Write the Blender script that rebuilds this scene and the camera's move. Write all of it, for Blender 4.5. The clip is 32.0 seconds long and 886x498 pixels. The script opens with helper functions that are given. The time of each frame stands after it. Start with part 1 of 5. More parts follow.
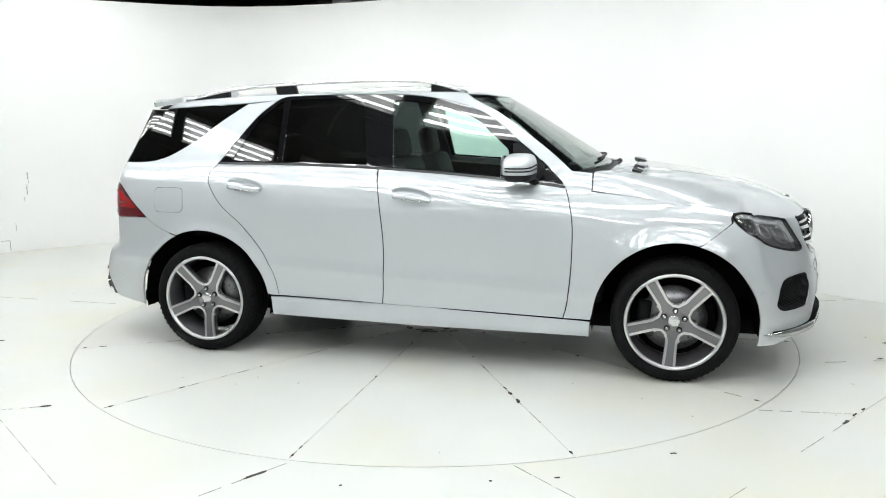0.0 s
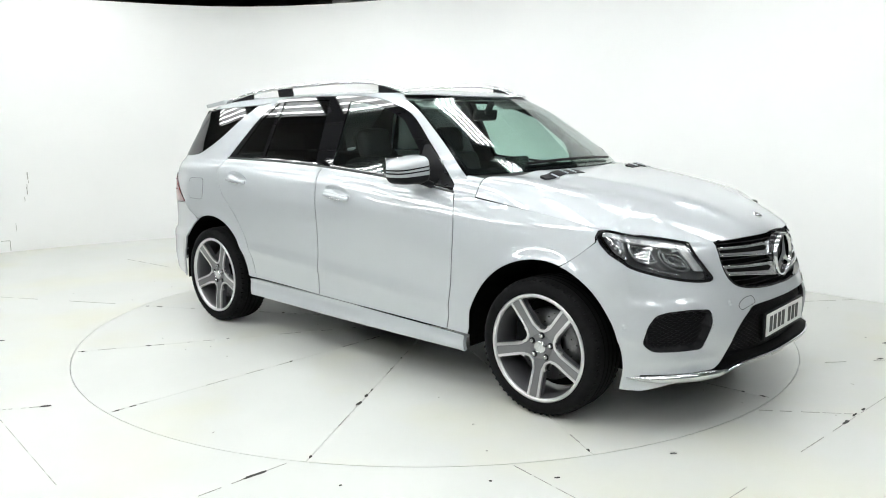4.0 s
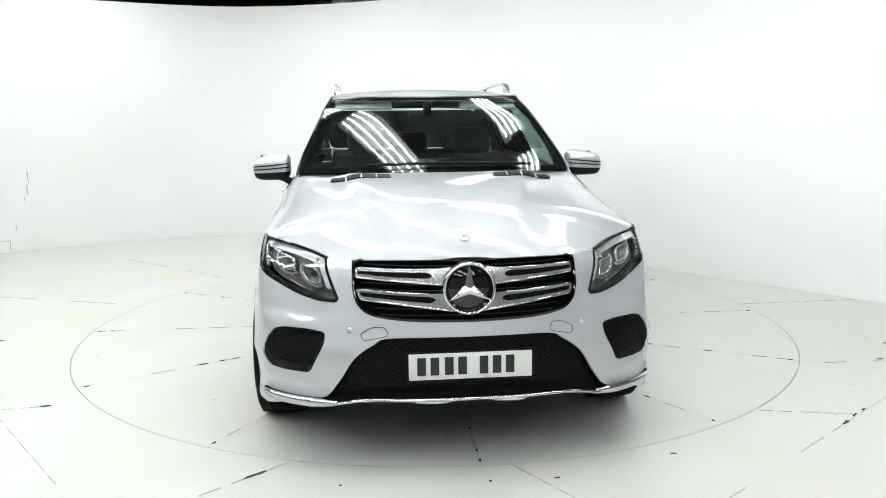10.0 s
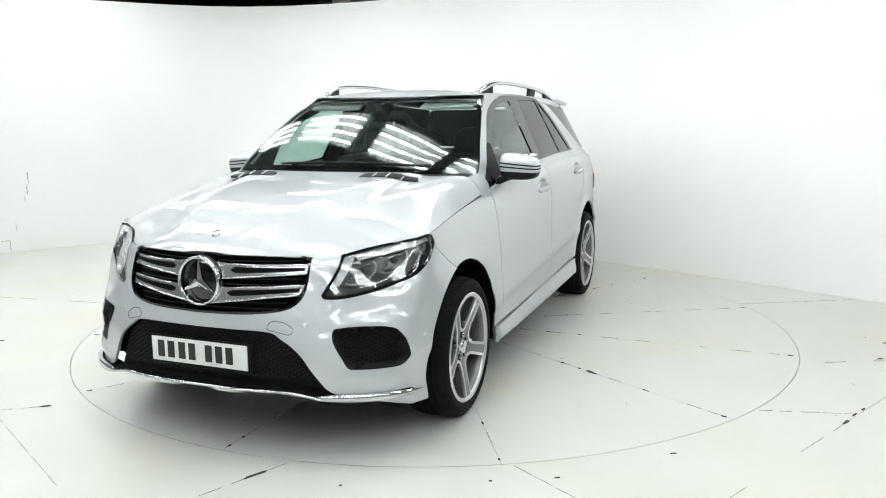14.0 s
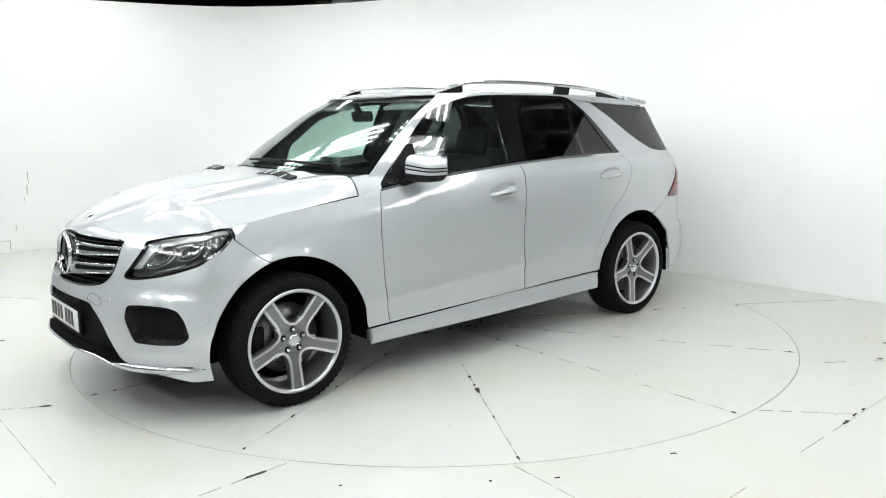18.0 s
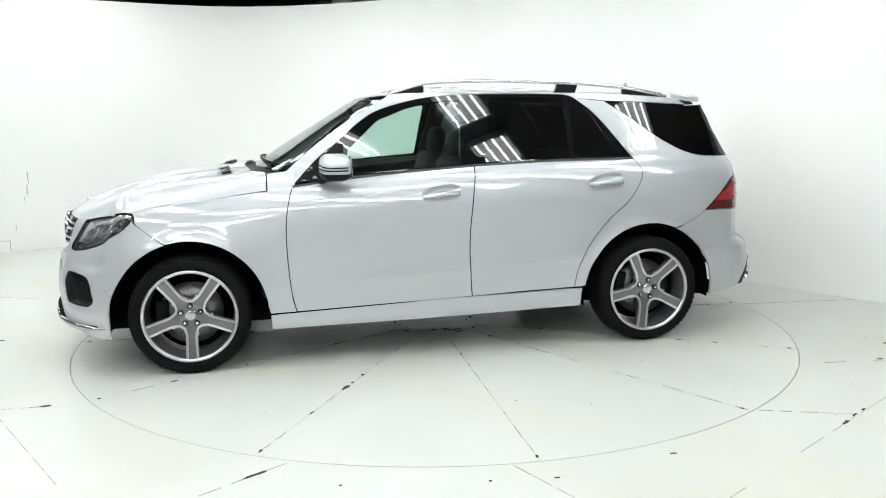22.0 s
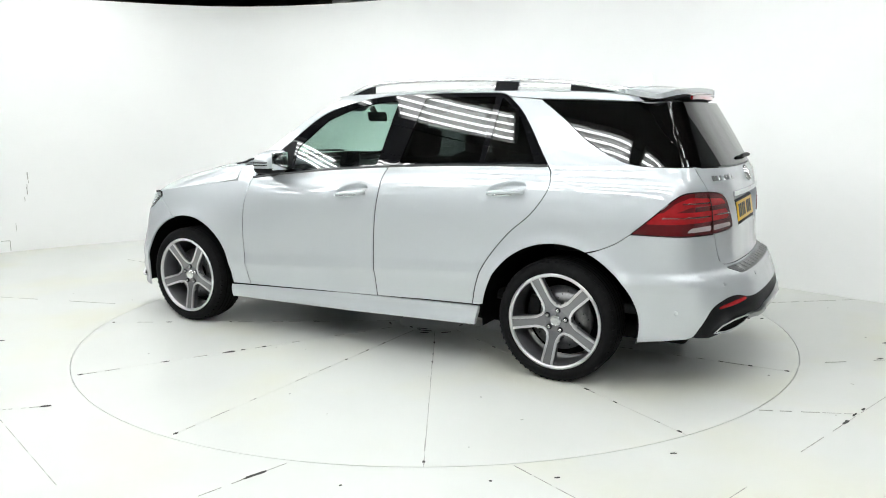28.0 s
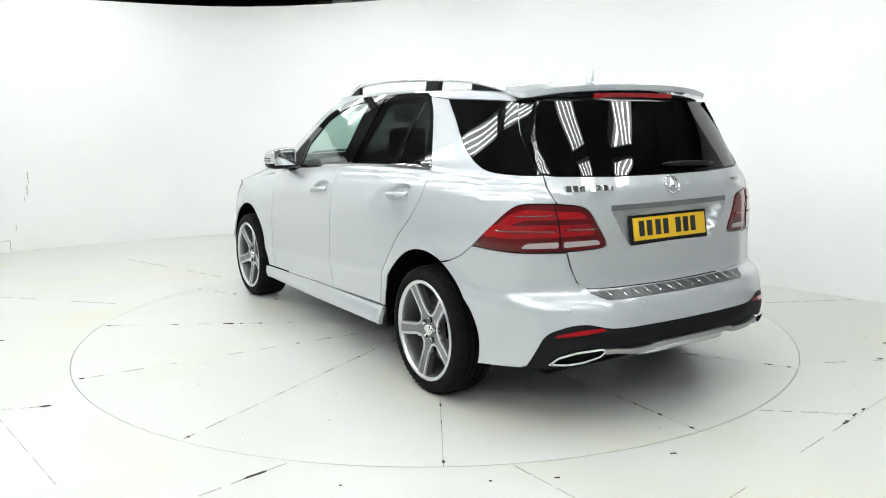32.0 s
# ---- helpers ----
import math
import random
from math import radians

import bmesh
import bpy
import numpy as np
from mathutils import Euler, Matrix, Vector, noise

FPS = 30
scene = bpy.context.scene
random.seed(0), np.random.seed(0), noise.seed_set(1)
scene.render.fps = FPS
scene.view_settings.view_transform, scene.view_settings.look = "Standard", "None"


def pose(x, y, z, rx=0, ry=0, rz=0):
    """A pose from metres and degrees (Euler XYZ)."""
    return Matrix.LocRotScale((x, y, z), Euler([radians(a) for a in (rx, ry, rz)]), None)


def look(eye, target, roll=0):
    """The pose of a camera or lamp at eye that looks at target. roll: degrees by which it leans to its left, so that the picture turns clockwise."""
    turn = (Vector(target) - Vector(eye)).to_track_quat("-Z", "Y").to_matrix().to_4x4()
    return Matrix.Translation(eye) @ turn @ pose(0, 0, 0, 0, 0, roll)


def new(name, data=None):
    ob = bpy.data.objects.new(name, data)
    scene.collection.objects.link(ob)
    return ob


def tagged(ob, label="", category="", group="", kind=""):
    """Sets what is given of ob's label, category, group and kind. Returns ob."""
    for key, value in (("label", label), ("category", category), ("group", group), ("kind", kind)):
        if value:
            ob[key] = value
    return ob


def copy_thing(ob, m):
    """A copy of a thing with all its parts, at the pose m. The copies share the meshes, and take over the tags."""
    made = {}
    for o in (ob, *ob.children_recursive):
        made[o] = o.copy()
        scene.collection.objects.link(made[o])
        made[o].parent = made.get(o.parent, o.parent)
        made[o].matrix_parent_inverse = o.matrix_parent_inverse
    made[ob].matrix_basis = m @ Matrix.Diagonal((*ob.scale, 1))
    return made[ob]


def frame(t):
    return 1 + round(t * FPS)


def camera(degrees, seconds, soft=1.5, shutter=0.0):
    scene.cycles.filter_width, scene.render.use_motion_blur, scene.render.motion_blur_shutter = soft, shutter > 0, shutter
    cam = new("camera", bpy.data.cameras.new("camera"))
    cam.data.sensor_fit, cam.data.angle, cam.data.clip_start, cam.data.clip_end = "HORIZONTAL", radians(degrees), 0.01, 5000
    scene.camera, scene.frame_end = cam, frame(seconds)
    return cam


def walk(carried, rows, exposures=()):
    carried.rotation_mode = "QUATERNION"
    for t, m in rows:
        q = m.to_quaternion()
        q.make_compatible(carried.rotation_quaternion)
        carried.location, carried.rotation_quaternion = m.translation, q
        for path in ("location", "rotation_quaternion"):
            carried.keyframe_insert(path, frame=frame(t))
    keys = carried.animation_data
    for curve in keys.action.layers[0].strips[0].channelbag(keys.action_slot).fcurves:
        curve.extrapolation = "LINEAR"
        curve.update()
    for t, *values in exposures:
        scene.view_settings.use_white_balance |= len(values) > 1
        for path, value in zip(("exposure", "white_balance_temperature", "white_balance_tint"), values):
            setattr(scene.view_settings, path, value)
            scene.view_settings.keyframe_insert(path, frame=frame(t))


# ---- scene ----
from mathutils import geometry

SECONDS = 32.0
cam = camera(59.375, SECONDS, soft=1.0)
EYE = Vector((0.0, -5.61, 1.4823))
PITCH, YAW, ROLL = radians(9.5435), radians(0.588), -0.5536
AIM = EYE + Vector((math.sin(YAW) * math.cos(PITCH), math.cos(YAW) * math.cos(PITCH), -math.sin(PITCH)))
walk(cam, [(0.0, look(EYE, AIM, ROLL)), (SECONDS, look(EYE, AIM, ROLL))])

# the turntable's even turn, and where the car stands on it
TURN_START, TURN_RATE = -0.25546, -0.12204
CAR_X, CAR_Y = 0.18726, -0.09591
DISC_R = 2.459

# ---- light ----
world = bpy.data.worlds.new("studio_air")
world.use_nodes = True
world.node_tree.nodes["Background"].inputs[0].default_value = (0.9, 0.95, 1.0, 1)
world.node_tree.nodes["Background"].inputs[1].default_value = 0.05
scene.world = world
scene.view_settings.exposure = -0.32
TUBE_POWER = 23.5


# ---- materials ----
def material(name, colour, rough=0.5, metal=0.0, coat=0.0, coat_rough=0.03, grain=0.0, grain_scale=60.0, stain=0.0, stain_scale=2.0, bump=0.0, bump_scale=200.0, spec=0.5,
             glow=0.0, piece=0.0, tint=None):
    """A Principled surface with fine grain, broad stains and relief in object space."""
    m = bpy.data.materials.new(name)
    m.use_nodes = True
    nt = m.node_tree
    b = nt.nodes["Principled BSDF"]
    b.inputs["Roughness"].default_value, b.inputs["Metallic"].default_value = rough, metal
    b.inputs["Coat Weight"].default_value, b.inputs["Coat Roughness"].default_value = coat, coat_rough
    b.inputs["Specular IOR Level"].default_value = spec
    b.inputs["Base Color"].default_value = (*colour, 1)
    if glow:
        b.inputs["Emission Color"].default_value, b.inputs["Emission Strength"].default_value = (*colour, 1), glow
    co = nt.nodes.new("ShaderNodeTexCoord")
    last = None
    for amount, scale, detail in ((grain, grain_scale, 2.0), (stain, stain_scale, 5.0)):
        if amount:
            n = nt.nodes.new("ShaderNodeTexNoise")
            n.inputs["Scale"].default_value, n.inputs["Detail"].default_value = scale, detail
            nt.links.new(co.outputs["Object"], n.inputs["Vector"])
            r = nt.nodes.new("ShaderNodeMapRange")
            r.inputs["From Min"].default_value, r.inputs["From Max"].default_value = 0.3, 0.7
            r.inputs["To Min"].default_value, r.inputs["To Max"].default_value = 1 - amount, 1 + amount * 0.5
            nt.links.new(n.outputs["Fac"], r.inputs["Value"])
            mix = nt.nodes.new("ShaderNodeVectorMath")
            mix.operation = "SCALE"
            if last is None:
                mix.inputs[0].default_value = colour
            else:
                nt.links.new(last, mix.inputs[0])
            nt.links.new(r.outputs["Result"], mix.inputs["Scale"])
            last = mix.outputs[0]
    if tint:
        n = nt.nodes.new("ShaderNodeTexNoise")
        n.inputs["Scale"].default_value, n.inputs["Detail"].default_value = 0.9, 4.0
        nt.links.new(co.outputs["Object"], n.inputs["Vector"])
        r = nt.nodes.new("ShaderNodeMapRange")
        r.inputs["From Min"].default_value, r.inputs["From Max"].default_value = 0.48, 0.72
        nt.links.new(n.outputs["Fac"], r.inputs["Value"])
        mix = nt.nodes.new("ShaderNodeMix")
        mix.data_type = "RGBA"
        mix.inputs["A"].default_value, mix.inputs["B"].default_value = (1, 1, 1, 1), (*tint, 1)
        nt.links.new(r.outputs["Result"], mix.inputs["Factor"])
        mul = nt.nodes.new("ShaderNodeVectorMath")
        mul.operation = "MULTIPLY"
        if last is None:
            mul.inputs[0].default_value = colour
        else:
            nt.links.new(last, mul.inputs[0])
        nt.links.new(mix.outputs["Result"], mul.inputs[1])
        last = mul.outputs[0]
    if piece:
        info = nt.nodes.new("ShaderNodeObjectInfo")
        r = nt.nodes.new("ShaderNodeMapRange")
        r.inputs["To Min"].default_value, r.inputs["To Max"].default_value = 1 - piece, 1
        nt.links.new(info.outputs["Random"], r.inputs["Value"])
        mix = nt.nodes.new("ShaderNodeVectorMath")
        mix.operation = "SCALE"
        if last is None:
            mix.inputs[0].default_value = colour
        else:
            nt.links.new(last, mix.inputs[0])
        nt.links.new(r.outputs["Result"], mix.inputs["Scale"])
        last = mix.outputs[0]
    if last is not None:
        nt.links.new(last, b.inputs["Base Color"])
    if bump:
        n = nt.nodes.new("ShaderNodeTexNoise")
        n.inputs["Scale"].default_value, n.inputs["Detail"].default_value = bump_scale, 3.0
        nt.links.new(co.outputs["Object"], n.inputs["Vector"])
        bp = nt.nodes.new("ShaderNodeBump")
        bp.inputs["Strength"].default_value, bp.inputs["Distance"].default_value = bump, 0.002
        nt.links.new(n.outputs["Fac"], bp.inputs["Height"])
        nt.links.new(bp.outputs["Normal"], b.inputs["Normal"])
    return m


def glass(name, tint):
    """A clear pane that tints what lies behind it and mirrors more the flatter one looks along it."""
    m = bpy.data.materials.new(name)
    m.use_nodes = True
    nt = m.node_tree
    nt.nodes.remove(nt.nodes["Principled BSDF"])
    tr, gl, lw, mx, pw, ad = (nt.nodes.new("ShaderNode" + k) for k in ("BsdfTransparent", "BsdfGlossy", "LayerWeight", "MixShader", "Math", "Math"))
    tr.inputs["Color"].default_value = (*tint, 1)
    gl.inputs["Roughness"].default_value = 0.0
    lw.inputs["Blend"].default_value = 0.5
    pw.operation, ad.operation = "POWER", "MULTIPLY_ADD"
    pw.inputs[1].default_value = 5.0
    ad.inputs[1].default_value, ad.inputs[2].default_value = 0.92, 0.075
    nt.links.new(lw.outputs["Facing"], pw.inputs[0])
    nt.links.new(pw.outputs[0], ad.inputs[0])
    nt.links.new(ad.outputs[0], mx.inputs[0])
    nt.links.new(tr.outputs[0], mx.inputs[1])
    nt.links.new(gl.outputs[0], mx.inputs[2])
    nt.links.new(mx.outputs[0], nt.nodes["Material Output"].inputs["Surface"])
    return m


PAINT = material("silver_paint", (0.575, 0.607, 0.63), 0.48, 0.5, 1.0, 0.0, grain=0.06, grain_scale=900.0)
PAINT.node_tree.nodes["Principled BSDF"].inputs["Coat IOR"].default_value = 1.9
CHROME = material("chrome", (0.66, 0.67, 0.68), 0.08, 1.0)
SATIN = material("satin_aluminium", (0.72, 0.73, 0.74), 0.25, 1.0, grain=0.03, grain_scale=300.0)
BLACK = material("black_plastic", (0.008, 0.008, 0.009), 0.5, spec=0.16, bump=0.15, bump_scale=600.0)
GLOSS_BLACK = material("gloss_black", (0.004, 0.004, 0.005), 0.0, spec=0.75)
VOID = material("deep_black_plastic", (0.004, 0.004, 0.004), 0.7, spec=0.08, grain=0.2, grain_scale=60.0)
DARK = material("dark_liner", (0.004, 0.004, 0.004), 0.9, spec=0.1, grain=0.3, grain_scale=30.0)
RUBBER = material("tyre_rubber", (0.008, 0.008, 0.0085), 0.75, spec=0.1, grain=0.25, grain_scale=40.0, bump=0.2, bump_scale=300.0)
RIM_GREY = material("rim_grey_paint", (0.21, 0.21, 0.22), 0.32, 0.6, coat=0.6, grain=0.06, grain_scale=200.0)
RIM_CUT = material("machined_alloy", (0.66, 0.66, 0.67), 0.30, 0.9, grain=0.05, grain_scale=400.0)
TRIM_GREY = material("lower_trim_alloy", (0.40, 0.405, 0.41), 0.3, 1.0, grain=0.05, grain_scale=300.0)
TREAD_ALLOY = material("dark_tread_plate", (0.13, 0.132, 0.136), 0.35, 0.7, grain=0.1, grain_scale=200.0)
DISC_STEEL = material("brake_steel", (0.26, 0.26, 0.265), 0.35, 1.0, grain=0.15, grain_scale=80.0)
LEATHER = material("black_leather", (0.010, 0.010, 0.011), 0.6, spec=0.25, grain=0.2, grain_scale=30.0, bump=0.4, bump_scale=250.0)
CABIN = material("cabin_plastic", (0.010, 0.0105, 0.0115), 0.65, spec=0.25, grain=0.15, grain_scale=50.0)
LINING = material("pale_headliner", (0.42, 0.43, 0.42), 0.9, grain=0.08, grain_scale=200.0)
RED_LENS = material("red_lens", (0.32, 0.006, 0.009), 0.08, coat=1.0, grain=0.15, grain_scale=30.0)
DEEP_RED = material("deep_red_lens", (0.10, 0.004, 0.006), 0.1, coat=1.0)
LENS_CLEAR = material("pale_lens", (0.5, 0.44, 0.44), 0.15, 0.2, coat=1.0)
LAMP_SILVER = material("lamp_reflector", (0.6, 0.61, 0.63), 0.15, 0.9)
LAMP_GREY = material("lamp_bezel", (0.30, 0.305, 0.31), 0.3, 0.6, coat=0.5)
LAMP_WHITE = material("light_guide", (0.66, 0.67, 0.68), 0.3, 0.3, coat=0.4, grain=0.25, grain_scale=70.0)
LAMP_DARK = material("lamp_cavity", (0.12, 0.122, 0.126), 0.35, 0.2, coat=0.2)
LAMP_WELL = material("lamp_well", (0.20, 0.203, 0.21), 0.25, 0.5, coat=0.3)
LAMP_LENS = material("projector_glass", (0.12, 0.13, 0.14), 0.05, 0.5, coat=1.0)
PLATE_WHITE = material("white_plate", (0.75, 0.76, 0.74), 0.35)
PLATE_YELLOW = material("yellow_plate", (0.80, 0.50, 0.02), 0.35)
INK = material("plate_ink", (0.015, 0.015, 0.015), 0.45)
GLASS_FRONT = glass("green_tinted_glass", (0.85, 0.945, 0.91))
GLASS_DARK = glass("privacy_glass", (0.24, 0.255, 0.255))
GLASS_REAR = glass("deep_privacy_glass", (0.10, 0.108, 0.108))
LENS = glass("clear_lens", (0.97, 0.98, 0.98))
WHITE_WALL = material("white_wall_paint", (0.91, 0.915, 0.905), 0.55, stain=0.03, stain_scale=0.8, bump=0.05, bump_scale=30.0)
WHITE_FLOOR = material("white_floor_paint", (0.66, 0.672, 0.640), 0.30, stain=0.04, stain_scale=1.3, bump=0.04, bump_scale=25.0, spec=0.4, tint=(1.0, 0.98, 0.86))
JOINT = material("dirty_joint", (0.46, 0.46, 0.42), 0.8, grain=0.4, grain_scale=40.0)
CHIP = material("chipped_floor", (0.05, 0.05, 0.045), 0.9, grain=0.4, grain_scale=50.0)
CEILING_DARK = material("grey_ceiling_boards", (0.13, 0.13, 0.13), 0.8, stain=0.3, stain_scale=1.0)
HALL_WALL = material("grey_hall_paint", (0.20, 0.203, 0.207), 0.7, stain=0.2, stain_scale=0.7)
HALL_DARK = material("dark_hall_wall", (0.012, 0.012, 0.012), 0.9, stain=0.3, stain_scale=1.0)
TUBE = material("lit_tube", (0.972, 1.0, 1.0), 0.4, glow=TUBE_POWER)
HOUSING = material("pale_lamp_housing", (0.5, 0.5, 0.5), 0.4)


# ---- mesh helpers ----
def link(name, me, mat, parent=None, label="", smooth=True):
    ob = new(name, me)
    me.materials.append(mat)
    if smooth:
        me.shade_smooth()
    ob.parent = parent
    if label:
        tagged(ob, label)
    return ob


def part(name, bm, mat, parent=None, label="", smooth=True):
    me = bpy.data.meshes.new(name)
    bm.to_mesh(me)
    bm.free()
    return link(name, me, mat, parent, label, smooth)


def pydata(name, verts, faces, mat, parent=None, label="", smooth=True):
    me = bpy.data.meshes.new(name)
    me.from_pydata(verts, [], faces)
    return link(name, me, mat, parent, label, smooth)


def box_bm(size, at=(0, 0, 0), bevel=0.0, turn=(0, 0, 0), segments=2, bm=None):
    """A bevelled box; added to bm where one is given."""
    b = bmesh.new()
    bmesh.ops.create_cube(b, size=1.0, matrix=Matrix.Diagonal((*size, 1)))
    if bevel:
        bmesh.ops.bevel(b, geom=b.edges[:], offset=bevel, segments=segments, affect="EDGES", profile=0.5)
    b.transform(pose(*at, *turn))
    return merge(bm, b)


def merge(bm, b):
    if bm is None:
        return b
    me = bpy.data.meshes.new("part_mesh")
    b.to_mesh(me)
    b.free()
    bm.from_mesh(me)
    bpy.data.meshes.remove(me)
    return bm


def lathe_bm(profile, steps=48, bm=None, m=None):
    """Turns (radius, y) pairs about the y axis."""
    b = bmesh.new()
    rings = []
    for r, y in profile:
        rings.append([b.verts.new((r * math.cos(a), y, r * math.sin(a))) for a in [2 * math.pi * k / steps for k in range(steps)]])
    for p, q in zip(rings, rings[1:]):
        for k in range(steps):
            b.faces.new((p[k], p[(k + 1) % steps], q[(k + 1) % steps], q[k]))
    if m is not None:
        b.transform(m)
    bmesh.ops.recalc_face_normals(b, faces=b.faces[:])
    return merge(bm, b)


def sweep_bm(line, section, up=(0, 0, 1), closed=False, bm=None, scale=None):
    """Carries a closed 2D section (side, up) along a line of points."""
    b = bmesh.new()
    pts = [Vector(p) for p in line]
    rings = []
    n = len(pts)
    for i, p in enumerate(pts):
        if closed:
            t = pts[(i + 1) % n] - pts[i - 1]
        else:
            t = pts[min(i + 1, n - 1)] - pts[max(i - 1, 0)]
        t.normalize()
        side = t.cross(Vector(up)).normalized()
        top = side.cross(t)
        s = scale(i / (n - 1)) if scale else 1.0
        rings.append([b.verts.new(p + side * (x * s) + top * (y * s)) for x, y in section])
    k = len(section)
    pairs = list(zip(rings, rings[1:])) + ([(rings[-1], rings[0])] if closed else [])
    for p, q in pairs:
        for j in range(k):
            b.faces.new((p[j], p[(j + 1) % k], q[(j + 1) % k], q[j]))
    if not closed:
        b.faces.new(rings[0][::-1])
        b.faces.new(rings[-1])
    bmesh.ops.recalc_face_normals(b, faces=b.faces[:])
    return merge(bm, b)


def ring_section(r, n=10, squash=1.0):
    return [(r * math.cos(2 * math.pi * k / n), r * squash * math.sin(2 * math.pi * k / n)) for k in range(n)]


def inset(poly, d):
    """The polygon drawn in by d on all sides."""
    area = sum(p[0] * q[1] - q[0] * p[1] for p, q in zip(poly, poly[1:] + poly[:1]))
    s = 1 if area > 0 else -1
    out, n = [], len(poly)
    for i in range(n):
        a, p, b = poly[i - 1], poly[i], poly[(i + 1) % n]
        u = (p[0] - a[0], p[1] - a[1])
        v = (b[0] - p[0], b[1] - p[1])
        lu, lv = math.hypot(*u) or 1e-9, math.hypot(*v) or 1e-9
        nx, ny = -u[1] / lu - v[1] / lv, u[0] / lu + v[0] / lv
        k = max(nx * nx + ny * ny, 0.8)
        out.append((p[0] + 2 * nx / k * d * s, p[1] + 2 * ny / k * d * s))
    return out


def tidy(poly):
    out = []
    for q in poly:
        if not out or math.dist(out[-1], q) > 1e-4:
            out.append(tuple(q))
    if math.dist(out[0], out[-1]) < 1e-4:
        out.pop()
    return out


def sheet(poly, fn, step=(0.04, 0.04), thick=0.004, gap=0.002, holes=(), flip=False):
    """Vertices, faces and normals of a plate with real thickness: the polygon's plane is carried onto the surface fn(u, v)."""
    loops = [inset(tidy(poly), gap) if gap else tidy(poly)] + [tidy(h) for h in holes]
    su, sv = step
    flat, edges = [], []
    for loop in loops:
        fine = []
        for p, q in zip(loop, loop[1:] + loop[:1]):
            k = max(1, math.ceil(max(abs(q[0] - p[0]) / su, abs(q[1] - p[1]) / sv)))
            fine += [(p[0] + (q[0] - p[0]) * i / k, p[1] + (q[1] - p[1]) * i / k) for i in range(k)]
        n = len(flat)
        flat += fine
        edges += [(n + i, n + (i + 1) % len(fine)) for i in range(len(fine))]
    rim_pts = np.array(flat)
    us, vs = [p[0] for p in loops[0]], [p[1] for p in loops[0]]
    scale = np.array((1 / su, 1 / sv))
    for i in range(math.ceil(min(us) / su), math.floor(max(us) / su) + 1):
        for j in range(math.ceil(min(vs) / sv), math.floor(max(vs) / sv) + 1):
            u, v = i * su + 0.0007, j * sv + (0.5 * sv if i % 2 else 0)
            inside = False
            for loop in loops:
                for p, q in zip(loop, loop[1:] + loop[:1]):
                    if (p[1] > v) != (q[1] > v) and u < p[0] + (q[0] - p[0]) * (v - p[1]) / (q[1] - p[1]):
                        inside = not inside
            if inside and np.min(np.sum(((rim_pts - (u, v)) * scale) ** 2, axis=1)) > 0.16:
                flat.append((u, v))
    out_v, _, out_f, *_ = geometry.delaunay_2d_cdt([Vector(p) for p in flat], edges, [], 1, 1e-6)
    flat = [(p[0], p[1]) for p in out_v]
    faces = []
    for f in out_f:
        u, v = sum(flat[k][0] for k in f) / len(f), sum(flat[k][1] for k in f) / len(f)
        solid = False
        for loop in loops:
            for p, q in zip(loop, loop[1:] + loop[:1]):
                if (p[1] > v) != (q[1] > v) and u < p[0] + (q[0] - p[0]) * (v - p[1]) / (q[1] - p[1]):
                    solid = not solid
        if not solid:
            continue
        area = sum(flat[a][0] * flat[b][1] - flat[b][0] * flat[a][1] for a, b in zip(f, f[1:] + f[:1]))
        faces.append(list(f) if (area > 0) != flip else list(f)[::-1])
    e = 1e-3
    top, bottom, normals = [], [], []
    for u, v in flat:
        p = Vector(fn(u, v))
        n = (Vector(fn(u + e, v)) - Vector(fn(u - e, v))).cross(Vector(fn(u, v + e)) - Vector(fn(u, v - e)))
        n = n.normalized() * (-1 if flip else 1)
        top.append(p)
        bottom.append(p - n * thick)
        normals.append(n)
    n = len(flat)
    normals += [-v for v in normals]
    seen = set()
    for f in faces:
        for a, b in zip(f, f[1:] + f[:1]):
            seen.add((a, b))
    rim = [(b, a, a + n, b + n) for a, b in seen if (b, a) not in seen]
    rim.sort()
    verts = top + bottom
    remap = {}
    out = [tuple(f) for f in faces] + [tuple(i + n for i in f[::-1]) for f in faces]
    for q in rim:
        ids = []
        for k in q:
            if k not in remap:
                remap[k] = len(verts)
                verts.append(verts[k])
                normals.append(Vector((0, 0, 0)))
            ids.append(remap[k])
        out.append(tuple(ids))
    return [tuple(v) for v in verts], out, [tuple(v) for v in normals]


def plate(name, poly, fn, mat, parent, label="", side=1, **kw):
    """One sheet as an object; side -1 mirrors it to the right flank."""
    v, f, n = sheet(poly, fn, **kw)
    if side < 0:
        v, f, n = [(x, -y, z) for x, y, z in v], [q[::-1] for q in f], [(x, -y, z) for x, y, z in n]
    ob = pydata(name, v, f, mat, parent, label)
    ob.data.normals_split_custom_set_from_vertices(n)
    return ob


def mirrored(half):
    """A half outline from the middle line out, closed by its mirror image."""
    return half + [(-u, v) for u, v in half[::-1]]


def arc(cx, cz, r, a0, a1, n=22):
    return [(cx + r * math.cos(radians(a0 + (a1 - a0) * k / n)), cz + r * math.sin(radians(a0 + (a1 - a0) * k / n))) for k in range(n + 1)]


